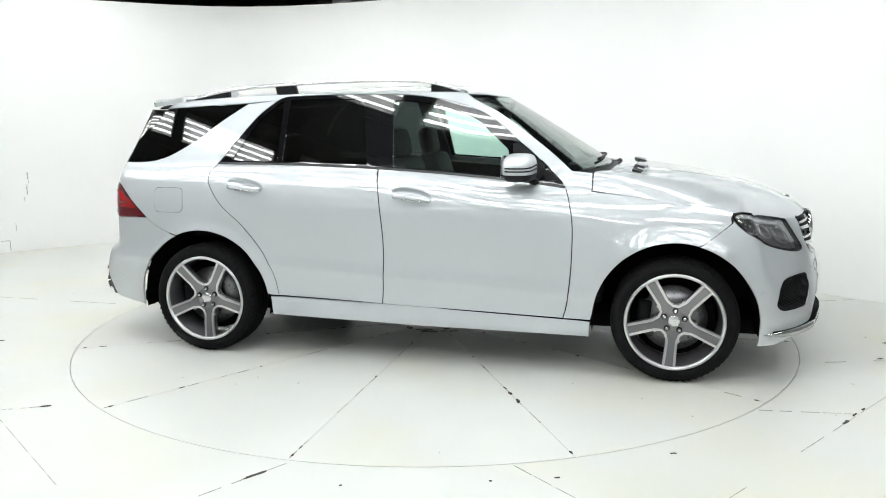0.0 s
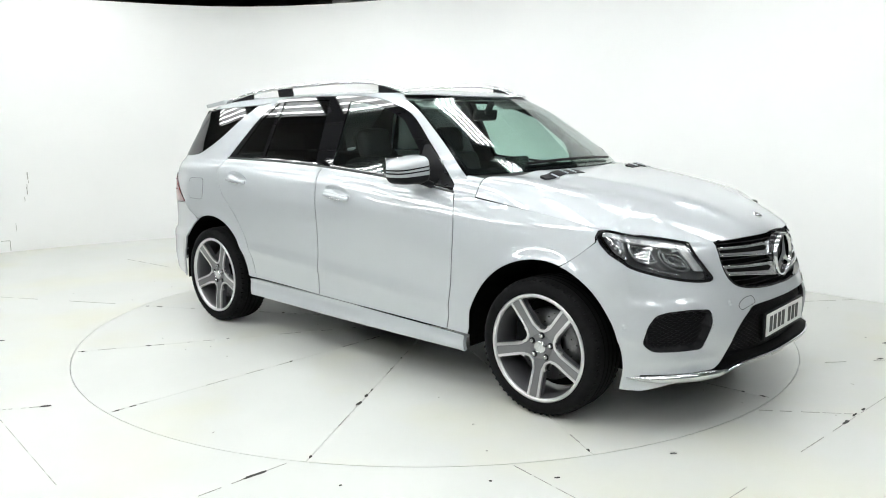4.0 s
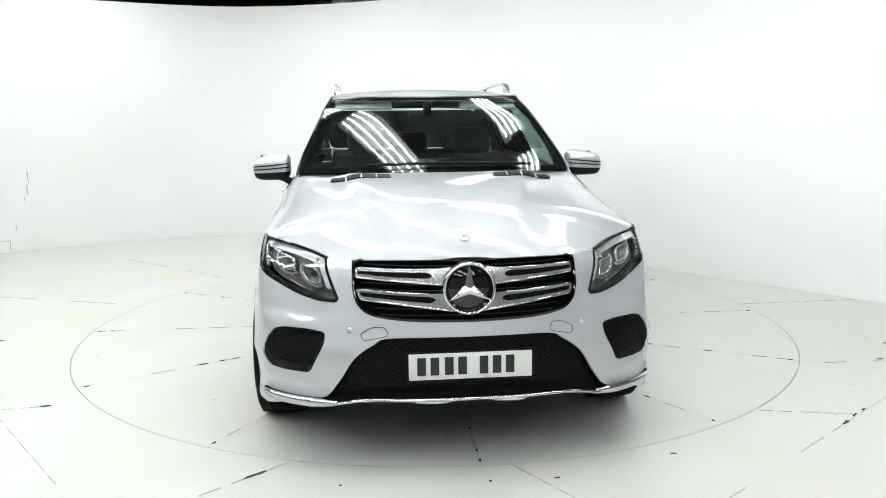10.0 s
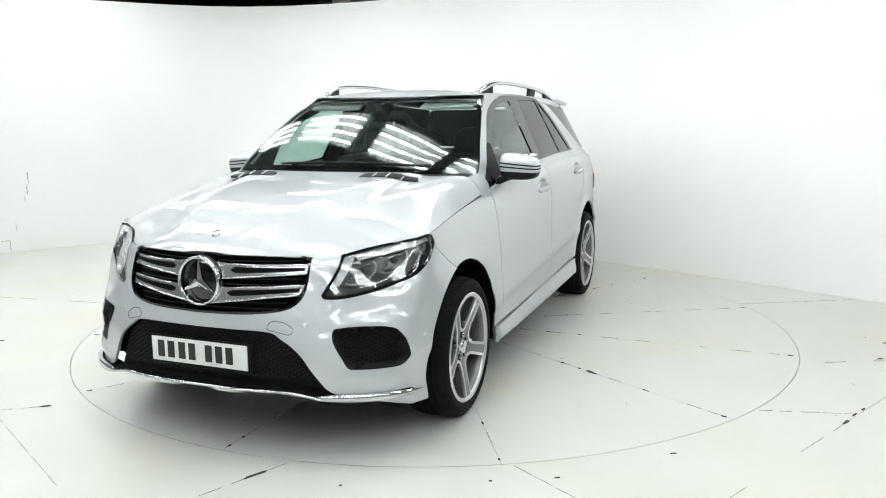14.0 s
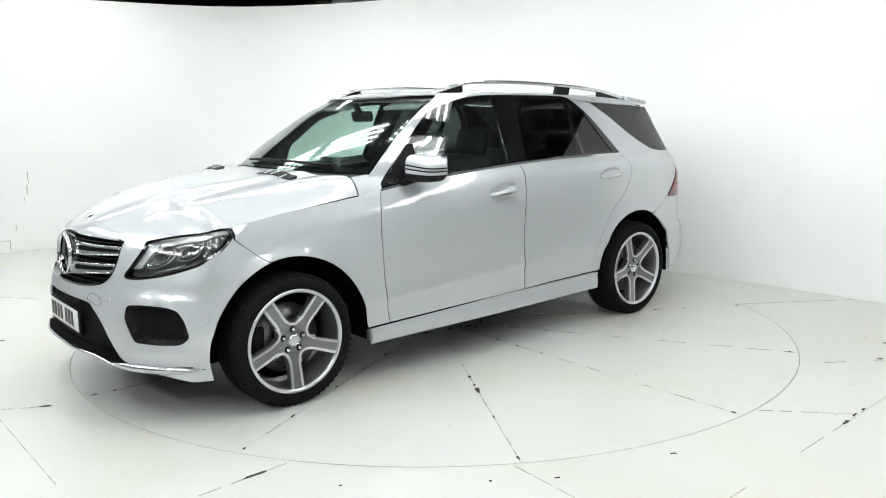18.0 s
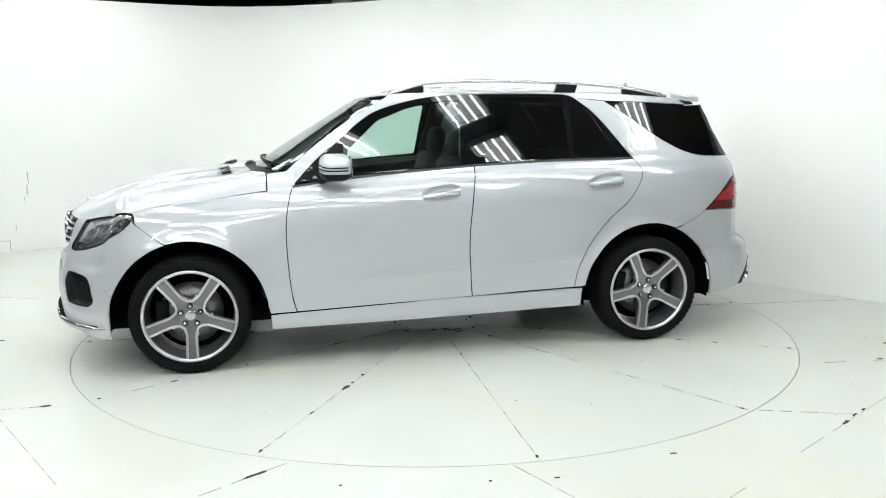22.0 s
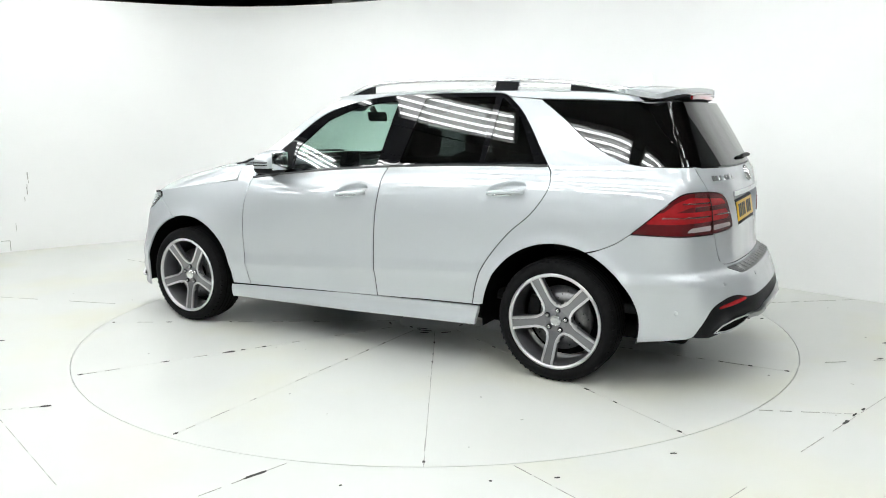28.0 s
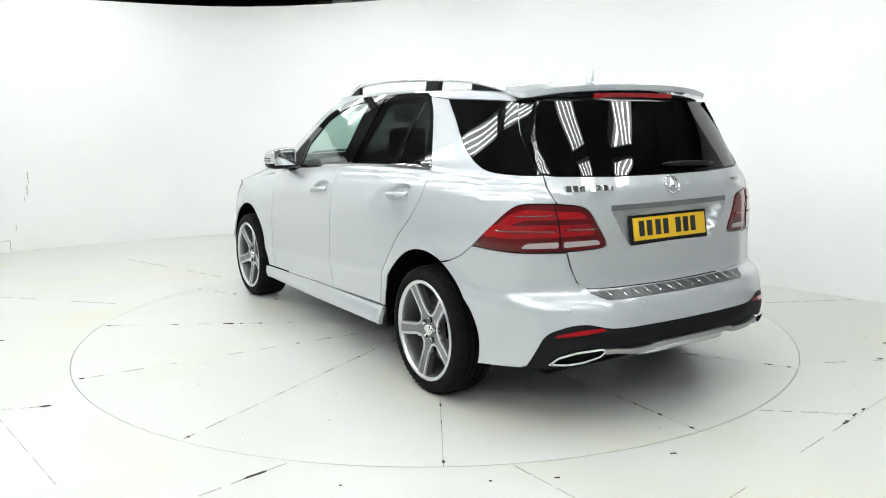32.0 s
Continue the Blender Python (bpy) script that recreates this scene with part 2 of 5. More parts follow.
def rounded(pts, r, n=5):
    """A polygon with its corners rounded."""
    out, m = [], len(pts)
    for i in range(m):
        a, p, b = Vector(pts[i - 1]), Vector(pts[i]), Vector(pts[(i + 1) % m])
        d = min(r, (a - p).length * 0.45, (b - p).length * 0.45)
        s, e = p + (a - p).normalized() * d, p + (b - p).normalized() * d
        for k in range(n + 1):
            t = k / n
            q = s * (1 - t) ** 2 + p * (2 * t * (1 - t)) + e * t * t
            out.append((q.x, q.y))
    return out


# ---- the car's surfaces: x forward, y left, z up, origin on the ground between the axles ----
def bisect_left(keys, value):
    lo, hi = 0, len(keys)
    while lo < hi:
        mid = (lo + hi) // 2
        if keys[mid] < value:
            lo = mid + 1
        else:
            hi = mid
    return lo


def catmull(pts, n=8):
    """A smooth open line through the points."""
    out = []
    P = [tuple(2 * a - b for a, b in zip(pts[0], pts[1]))] + list(pts) + [tuple(2 * a - b for a, b in zip(pts[-1], pts[-2]))]
    for i in range(1, len(P) - 2):
        p0, p1, p2, p3 = P[i - 1:i + 3]
        for k in range(n):
            t = k / n
            out.append(tuple(0.5 * (2 * b + (c - a) * t + (2 * a - 5 * b + 4 * c - d) * t * t + (3 * b - a - 3 * c + d) * t ** 3)
                             for a, b, c, d in zip(p0, p1, p2, p3)))
    out.append(tuple(pts[-1]))
    return out


def table(*pairs):
    """A smooth function through (key, value) pairs (monotone cubic)."""
    xs, ys = [p[0] for p in pairs], [p[1] for p in pairs]
    d = [(ys[i + 1] - ys[i]) / (xs[i + 1] - xs[i]) for i in range(len(xs) - 1)]
    m = [d[0]] + [0 if d[i] * d[i + 1] <= 0 else 2 * d[i] * d[i + 1] / (d[i] + d[i + 1]) for i in range(len(d) - 1)] + [d[-1]]

    def fn(x):
        if x <= xs[0]:
            return ys[0] + m[0] * (x - xs[0])
        if x >= xs[-1]:
            return ys[-1] + m[-1] * (x - xs[-1])
        i = bisect_left(xs, x) - 1
        h = xs[i + 1] - xs[i]
        t = (x - xs[i]) / h
        return (ys[i] * (1 + 2 * t) * (1 - t) ** 2 + m[i] * h * t * (1 - t) ** 2 + ys[i + 1] * t * t * (3 - 2 * t) + m[i + 1] * h * t * t * (t - 1))
    return fn


# plan outline of the body at its widest, from the nose round the left side to the tail
OUTLINE = catmull([(2.35, 0), (2.335, 0.25), (2.285, 0.45), (2.215, 0.61), (2.12, 0.755), (2.0, 0.862), (1.86, 0.905), (1.7, 0.916), (1.5, 0.92), (1.0, 0.926), (0.3, 0.932),
                   (-0.5, 0.934), (-1.2, 0.934), (-1.6, 0.926), (-1.9, 0.90), (-2.13, 0.836), (-2.24, 0.70), (-2.322, 0.46), (-2.347, 0.22), (-2.353, 0)], 12)
ARC = [0.0]
for a, b in zip(OUTLINE, OUTLINE[1:]):
    ARC.append(ARC[-1] + math.dist(a, b))
# the arc's count is eased round the front corner
LATE = next(a for a, p in zip(ARC, OUTLINE) if p[0] <= 0.3) - 2.6195
ARC = [a - LATE * (lambda t: t * t * (3 - 2 * t))(min(max((a - 0.5) / 0.55, 0.0), 1.0)) for a in ARC]
# and so it is round the tail, to end at the same count
ARC = [a if a < 4.7 else 4.7 + (a - 4.7) * (5.9813 - 4.7) / (ARC[-1] - 4.7) for a in ARC]
U_END = ARC[-1]
nose_in = table((0.15, -0.03), (0.25, 0.0), (0.42, 0.0), (0.51, -0.003), (0.60, -0.018), (0.70, -0.037), (0.80, -0.056), (0.88, -0.077), (0.95, -0.17), (1.05, -0.35))
nose_sweep = table((0.3, 0.0), (0.5, 0.003), (0.6, 0.022), (0.72, 0.05), (0.82, 0.07), (0.92, 0.085), (1.1, 0.085))
tail_out = table((0.18, 0.0), (0.34, 0.09), (0.44, 0.122), (0.53, 0.098), (0.60, 0.07), (0.632, 0.05), (0.668, -0.012), (0.71, -0.024), (0.77, -0.028), (0.88, -0.032), (1.0, -0.035), (1.07, -0.045), (1.14, -0.06),
                 (1.19, -0.085), (1.22, -0.10), (1.38, -0.19), (1.56, -0.30), (1.66, -0.36))
side_in = table((0.18, -0.005), (0.26, 0.012), (0.34, 0.006), (0.43, 0.010), (0.48, 0.015), (0.524, 0.0243), (0.534, 0.0256), (0.544, 0.0250), (0.62, 0.018), (0.72, 0.016), (0.85, 0.0145), (0.90, 0.0139), (0.95, 0.0108), (1.0, 0.0037),
                (1.05, -0.0072), (1.10, -0.0218), (1.14, -0.045), (1.177, -0.083), (1.26, -0.123), (1.35, -0.168), (1.5, -0.244), (1.6, -0.302), (1.66, -0.345))
belt_rise = table((-2.3, -0.02), (-1.2, -0.02), (-0.3, 0.0), (0.12, 0.025), (0.5, 0.055), (0.8, 0.052), (1.1, 0.028), (1.4, 0.009), (1.7, 0.0), (2.4, 0.0))


def step01(a, b, x):
    t = min(max((x - a) / (b - a), 0.0), 1.0)
    return t * t * (3 - 2 * t)


def plan(u):
    i = min(max(bisect_left(ARC, u) - 1, 0), len(ARC) - 2)
    f = (u - ARC[i]) / (ARC[i + 1] - ARC[i])
    a, b = OUTLINE[i], OUTLINE[i + 1]
    p = OUTLINE[max(i - 1, 0)], OUTLINE[min(i + 2, len(ARC) - 1)]
    ta = (b[0] - p[0][0], b[1] - p[0][1]) if i else (0.0, 1.0)
    tb = (p[1][0] - a[0], p[1][1] - a[1]) if i < len(ARC) - 2 else (0.0, -1.0)
    na, nb = math.hypot(*ta), math.hypot(*tb)
    tx, ty = ta[0] / na * (1 - f) + tb[0] / nb * f, ta[1] / na * (1 - f) + tb[1] / nb * f
    n = math.hypot(tx, ty)
    return a[0] + (b[0] - a[0]) * f, a[1] + (b[1] - a[1]) * f, ty / n, -tx / n


def shell(u, z, out=0.0):
    """A point of the body's side at arc u (negative: the right side) and height z, moved out by that much."""
    x, y, nx, ny = plan(abs(u))
    for wx in (1.457, -1.457):
        r = math.hypot(x - wx, z - 0.34)
        if r < 0.8 and abs(ny) > 0.5:
            out += 0.014 * math.exp(-((r - 0.44) / 0.05) ** 2)
    if abs(u) < 1.05:
        near = step01(0.56, 0.68, abs(u)) * step01(1.03, 0.90, abs(u))
        out += near * (0.012 * math.exp(-((z - 0.375) / 0.035) ** 2) + 0.003 * math.exp(-((z - 0.622) / 0.022) ** 2) - 0.003 * math.exp(-((z - 0.665) / 0.03) ** 2))
    x += nx * ((nose_in(z) - nose_sweep(z) * min((y / 0.55) ** 2, 2.0)) if nx > 0 else tail_out(z)) + nx * out
    flank = z + 0.06 * max(min(x, 1.0), -1.2) * math.exp(-((z - 0.52) / 0.16) ** 4)
    flank += belt_rise(min(max(x, -2.3), 2.4)) * step01(0.92, 1.12, z) * step01(1.75, 1.12, z)
    wing = -0.055 * step01(0.70, 1.08, z) * step01(1.28, 1.08, z) * step01(0.3, 1.3, x)
    y += ny * (side_in(flank) + wing + out)
    return x, (y if u >= 0 else -y), z


def eased(fn, du, dv):
    """The surface fn with its small unevenness pressed out: a weighted mean over du and dv round each point."""
    taps = [(i * du, j * dv, (2 - abs(i)) * (2 - abs(j))) for i in (-1, 0, 1) for j in ((-1, 0, 1) if dv else (0,))]
    total = sum(t[2] for t in taps)

    def smooth(u, v, out=0.0):
        pts = [(k, fn(u + i, v + j, out)) for i, j, k in taps]
        return tuple(sum(k * p[a] for k, p in pts) / total for a in range(3))
    return smooth


def pane(u, z, out=0.0):
    """The smooth bow of the side glass, through three heights of the body's side."""
    a, b, c = Vector(shell(u, 1.25, out)), Vector(shell(u, 1.42, out)), Vector(shell(u, 1.58, out))
    t = (z - 1.42) / 0.165
    p = b + (c - a) * (t / 2) + (a + c - 2 * b) * (t * t / 2)
    return p.x, p.y, z


def surround(u, z):
    """The window frame: the body's side at the belt, the glass's bow above it."""
    k = step01(1.12, 1.25, z)
    return tuple(a * (1 - k) + b * k for a, b in zip(shell(u, z, -0.004), pane(u, z, -0.004)))


def u_side(x):
    """The arc at which the outline's side passes x."""
    for i in range(len(ARC) - 1):
        if OUTLINE[i][0] >= x >= OUTLINE[i + 1][0]:
            f = (OUTLINE[i][0] - x) / max(OUTLINE[i][0] - OUTLINE[i + 1][0], 1e-9)
            return ARC[i] + f * (ARC[i + 1] - ARC[i])
    return 0.0 if x > 0 else U_END


# the seam between the bonnet and what lies below it, from the middle of the nose to the windscreen
SEAM = catmull([(0.0, 0.905), (0.15, 0.9045), (0.3, 0.903), (0.44, 0.899), (0.56, 0.895), (0.692, 0.92), (0.89, 0.951), (1.092, 0.969), (1.17, 0.972), (1.455, 1.01), (1.963, 1.07), (2.16, 1.09)], 6)
seam_at = []
for u, z in SEAM[::-1]:
    x, y, z = shell(u, z)
    if not seam_at or x > seam_at[-1][0] + 0.0015:
        seam_at.append((x, y, z))
deck_side = table(*[(x, z) for x, y, z in seam_at])
deck_half = table(*[(x, y) for x, y, z in seam_at])
NOSE_X = seam_at[-1][0]
deck_mid = table((0.8, 1.2), (1.1, 1.182), (1.25, 1.17), (1.5, 1.142), (1.74, 1.103), (1.95, 1.050), (2.10, 0.998), (2.17, 0.967), (2.215, 0.939), (2.251, 0.905))


deck_square = table((0.8, 22.0), (1.0, 18.0), (1.3, 8.0), (1.6, 4.6), (1.9, 3.2), (2.25, 2.6))


def deck(x, q, out=0.0):
    """Bonnet and cowl: q runs from -1 to 1 across."""
    half = max(deck_half(x), 0.02)
    f = math.sin(q * math.pi / 2)
    zs = deck_side(x)
    z = zs + (deck_mid(x) - zs) * (1 - abs(f) ** deck_square(x))
    y = f * half
    fade = step01(2.23, 2.0, x)
    crease = 0.27 + 0.22 * (2.15 - x) / 0.95
    z += fade * (0.016 * (1 - step01(crease - 0.035, crease + 0.045, abs(y))) - 0.006 - 0.007 * math.exp(-((abs(y) - crease - 0.10) / 0.07) ** 2))
    return x, y, z + out


eased_deck = eased(lambda x, q, o: deck(x, min(max(q, -1.0), 1.0), o), 0.04, 0.03)


def blend_deck(x, q):
    """The bonnet's lip: the eased surface gives way to the plain one towards the nose."""
    k = step01(2.1, 2.19, x)
    return tuple(a * (1 - k) + b * k for a, b in zip(eased_deck(min(x, 2.2), q), deck(x, q))) if k < 1 else deck(x, q)


def deck_q(x, y):
    return math.asin(min(max(y / max(deck_half(x), 0.02), -1), 1)) * 2 / math.pi


screen_u = table((0.0, 2.04), (0.2, 2.14), (0.5, 2.34), (0.8, 2.53), (1.0, 2.655))
screen_z = table((0.0, 1.175), (0.2, 1.265), (0.5, 1.415), (0.8, 1.54), (1.0, 1.60))


def screen(a, b, out=0.0):
    """Windscreen: a across from -1 to 1, b from foot to head."""
    ex, ey, ez = shell(screen_u(b), screen_z(b), -0.006)
    cx, cz = 1.07 - 0.70 * b - 0.05 * math.sin(b * math.pi) * 0.3, 1.185 + 0.432 * b + 0.012 * math.sin(b * math.pi)
    k = abs(a) ** 2.3
    return cx + (ex - cx) * k + out * 0.5, a * ey, cz + (ez - cz) * k + out * 0.85


roof_edge = table((-2.05, 1.575), (-1.9, 1.592), (-1.6, 1.618), (-1.2, 1.638), (-0.4, 1.648), (0.1, 1.642), (0.3, 1.625), (0.45, 1.60))
roof_mid = table((-2.1, 1.60), (-1.9, 1.628), (-1.5, 1.662), (-1.0, 1.682), (-0.4, 1.688), (0.1, 1.672), (0.37, 1.617), (0.5, 1.56))
roof_half = table(*[(x, shell(u_side(x), roof_edge(x))[1]) for x in (-1.9, -1.5, -1.0, 0.0, 0.45)])


def roof(x, q, out=0.0):
    half = roof_half(x)
    ze = roof_edge(x)
    return x, q * half, ze + (roof_mid(x) - ze) * (1 - abs(q) ** 2.4) + out


def rear(w, z, out=0.0):
    """The tail: w runs from the middle line, to the left positive."""
    x, y, z = shell(U_END - abs(w), z, out)
    return x, (y if w >= 0 else -y), z


# ---- the studio ----
WALL_LINE = catmull([(-8.8, -1.2), (-7.2, 1.5), (-5.02, 3.28), (-3.66, 4.18), (-2.4, 4.62), (-0.9, 4.3), (0.5, 3.4), (1.85, 2.21), (3.57, 0.35), (5.0, -1.5),
                     (5.8, -4.0), (4.6, -7.4), (0.0, -8.8), (-5.5, -8.0), (-8.4, -4.8), (-8.8, -1.2)], 10)[:-1]
WALL_H = 2.90


def build_room():
    bm = bmesh.new()
    n = 160
    inner = [bm.verts.new(((DISC_R + 0.0045) * math.cos(2 * math.pi * k / n), (DISC_R + 0.0045) * math.sin(2 * math.pi * k / n), 0)) for k in range(n)]
    low = [bm.verts.new((v.co.x, v.co.y, -0.06)) for v in inner]
    outer = [bm.verts.new((14 * math.cos(2 * math.pi * k / n), 14 * math.sin(2 * math.pi * k / n), 0)) for k in range(n)]
    pit = bm.verts.new((0, 0, -0.06))
    for k in range(n):
        j = (k + 1) % n
        bm.faces.new((outer[k], outer[j], inner[j], inner[k]))
        bm.faces.new((inner[k], inner[j], low[j], low[k]))
        bm.faces.new((low[k], low[j], pit))
    floor = part("floor", bm, WHITE_FLOOR, smooth=False)
    tagged(floor, "white painted studio floor with hairline joints and scuffs", "floor", kind="structure")
    build_floor_marks(floor)
    # wall
    m = len(WALL_LINE)
    ends = [k for k, p in enumerate(WALL_LINE) if p[1] > 0.9 - 0.26 * p[0]]
    for name, run, mat, label in (("wall_curved", list(range(ends[0], ends[-1] + 1)), WHITE_WALL, "smooth white curved studio wall around the turntable"),
                                  ("wall_hall", list(range(ends[-1], ends[0] + m + 1)), HALL_WALL, "dark grey hall wall behind the camera")):
        bm = bmesh.new()
        rows = []
        for d, z in ((0.0, 0.0), (0.0, WALL_H), (0.12, WALL_H), (0.12, 0.0)):
            row = []
            for i in run:
                p = WALL_LINE[i % m]
                t = (Vector(WALL_LINE[(i + 1) % m]) - Vector(WALL_LINE[i % m - 1])).normalized()
                row.append(bm.verts.new((p[0] - t.y * d, p[1] + t.x * d, z)))
            rows.append(row)
        for a, b in zip(rows, rows[1:] + rows[:1]):
            for k in range(len(run) - 1):
                bm.faces.new((a[k], a[k + 1], b[k + 1], b[k]))
        for k in (0, -1):
            bm.faces.new([row[k] for row in rows])
        bmesh.ops.recalc_face_normals(bm, faces=bm.faces[:])
        ob = tagged(part(name, bm, mat, smooth=False), label, "wall", kind="structure")
        if mat is WHITE_WALL:
            wall = ob
            ob.data.shade_smooth()
            ob.data.set_sharp_from_angle(angle=radians(40))
    # filler cracks and a patched corner low on the wall
    for x, y, z, w, h in ((-4.730, 3.496, 0.87, 0.010, 0.085), (-4.726, 3.499, 0.80, 0.006, 0.03), (-4.745, 3.486, 0.70, 0.009, 0.09), (-4.741, 3.489, 0.76, 0.006, 0.03), (-4.77, 3.467, 0.60, 0.006, 0.06),
                          (-4.965, 3.322, 0.132, 0.09, 0.006), (-4.927, 3.350, 0.07, 0.007, 0.12), (-4.865, 3.397, 0.28, 0.004, 0.10)):
        part("wall_mark", box_bm((w, 0.006, h), (x, y, z), 0.0008, (0, 0, 36.9), 1), JOINT, wall, smooth=False)
    # dark void above
    bm = box_bm((24, 24, 0.1), (0, 0, 3.352))
    for k in range(-16, 17):
        e = 0.26 + 0.5 * k
        bm = box_bm((20.0, 0.03, 0.03), (e * math.sqrt(0.5), e * math.sqrt(0.5), 3.296), 0.0, (0, 0, -45), bm=bm)
    ceiling = part("ceiling", bm, CEILING_DARK, smooth=False)
    tagged(ceiling, "dark unlit ceiling above the studio walls", "ceiling", kind="structure")
    for k, (x, y, w, l) in enumerate(((0, 11.9, 24, 0.2), (0, -11.9, 24, 0.2), (11.9, 0, 0.2, 24), (-11.9, 0, 0.2, 24))):
        ob = part("wall_outer_%d" % (k + 1), box_bm((w, l, 3.3), (x, y, 1.65)), HALL_DARK, smooth=False)
        tagged(ob, "dark outer wall of the hall", "wall", kind="structure")


def build_beam():
    beam = tagged(new("ceiling_beam"), "short white beam end above the wall rim", "beam")
    part("beam_body", box_bm((0.20, 1.1, 0.09), (-1.02, 4.98, 3.035), 0.006, (0, 0, 28)), WHITE_WALL, beam, smooth=False)
    part("beam_cap", box_bm((0.21, 0.02, 0.10), (-0.77, 4.51, 3.035), 0.004, (0, 0, 28)), WHITE_WALL, beam, smooth=False)
    part("hanger", box_bm((0.03, 0.03, 0.24), (-1.1, 5.12, 3.19), 0.003), HALL_DARK, beam, smooth=False)


LAMP_Z = 3.22
# rows of strip lights, all turned by 45 degrees to the camera: a row's place across, and where its count begins along it
LAMP_ROWS = ((-6.05, 0.4), (-4.65, 0.9), (-3.25, 0.4), (-1.83, -0.2), (-0.48, -0.2), (1.0, 0.03), (2.45, 0.1), (3.85, 0.6), (5.2, 0.1))
LAMP_PITCH = 1.5


def in_room(x, y, margin):
    """Whether a place lies within the wall, that far from it."""
    hit = False
    for p, q in zip(WALL_LINE, WALL_LINE[1:] + WALL_LINE[:1]):
        if (p[1] > y) != (q[1] > y) and x < p[0] + (q[0] - p[0]) * (y - p[1]) / (q[1] - p[1]):
            hit = not hit
    return hit and min(math.dist(p, (x, y)) for p in WALL_LINE) > margin


def build_lights():
    root = tagged(new("strip_light"), "white ceiling strip light with four lit tubes", "ceiling light", "studio strip lights")
    part("housing", box_bm((1.24, 0.42, 0.05), (0, 0, 0.055), 0.008), HOUSING, root)
    for k in range(4):
        bm = lathe_bm([(0.0, -0.59), (0.013, -0.59), (0.013, 0.59), (0.0, 0.59)], 8, m=pose(0, 0, 0, 0, 0, 90))
        bm.transform(pose(0, -0.147 + 0.098 * k, 0.0))
        part("tube", bm, TUBE, root, "glowing white tube")
    for sy in (-1, 1):
        part("side_skirt", box_bm((1.24, 0.010, 0.075), (0, sy * 0.204, 0.030), 0.003), HOUSING, root)
    for sx in (-1, 1):
        part("end_cap", box_bm((0.025, 0.40, 0.075), (sx * 0.606, 0, 0.030), 0.004), HOUSING, root)
    k = math.sqrt(0.5)
    spots = [((d + e) * k, (e - d) * k) for e, start in LAMP_ROWS for d in [start + LAMP_PITCH * i for i in range(-7, 8)]]
    for i, (x, y) in enumerate([p for p in spots if in_room(*p, 1.3 if p[0] > 0.5 else 0.75)]):
        m = pose(x, y, LAMP_Z, 0, 0, -45)
        if i == 0:
            root.matrix_basis = m
        else:
            copy_thing(root, m)


def flat_piece(name, outline, z0, z1, mat, parent):
    """A low prism over a plan outline."""
    bm = bmesh.new()
    a = [bm.verts.new((x, y, z1)) for x, y in outline]
    b = [bm.verts.new((x, y, z0)) for x, y in outline]
    bm.faces.new(a)
    n = len(a)
    for k in range(n):
        bm.faces.new((a[(k + 1) % n], a[k], b[k], b[(k + 1) % n]))
    bmesh.ops.recalc_face_normals(bm, faces=bm.faces[:])
    return part(name, bm, mat, parent, smooth=False)


def chip_outline(x, y, along, length, width, rng):
    """A ragged sliver about a place, turned by that many radians."""
    out = []
    for k in range(11):
        a = 2 * math.pi * k / 11
        f = 0.55 + 0.6 * rng.random()
        u, v = math.cos(a) * length * 0.5 * f, math.sin(a) * width * 0.5 * f
        out.append((x + u * math.cos(along) - v * math.sin(along), y + u * math.sin(along) + v * math.cos(along)))
    return out


def dash_outline(p, q, w):
    t = (Vector(q) - Vector(p)).normalized() * w
    return [(p[0] - t.y, p[1] + t.x), (p[0] + t.y, p[1] - t.x), (q[0] + t.y, q[1] - t.x), (q[0] - t.y, q[1] + t.x)]


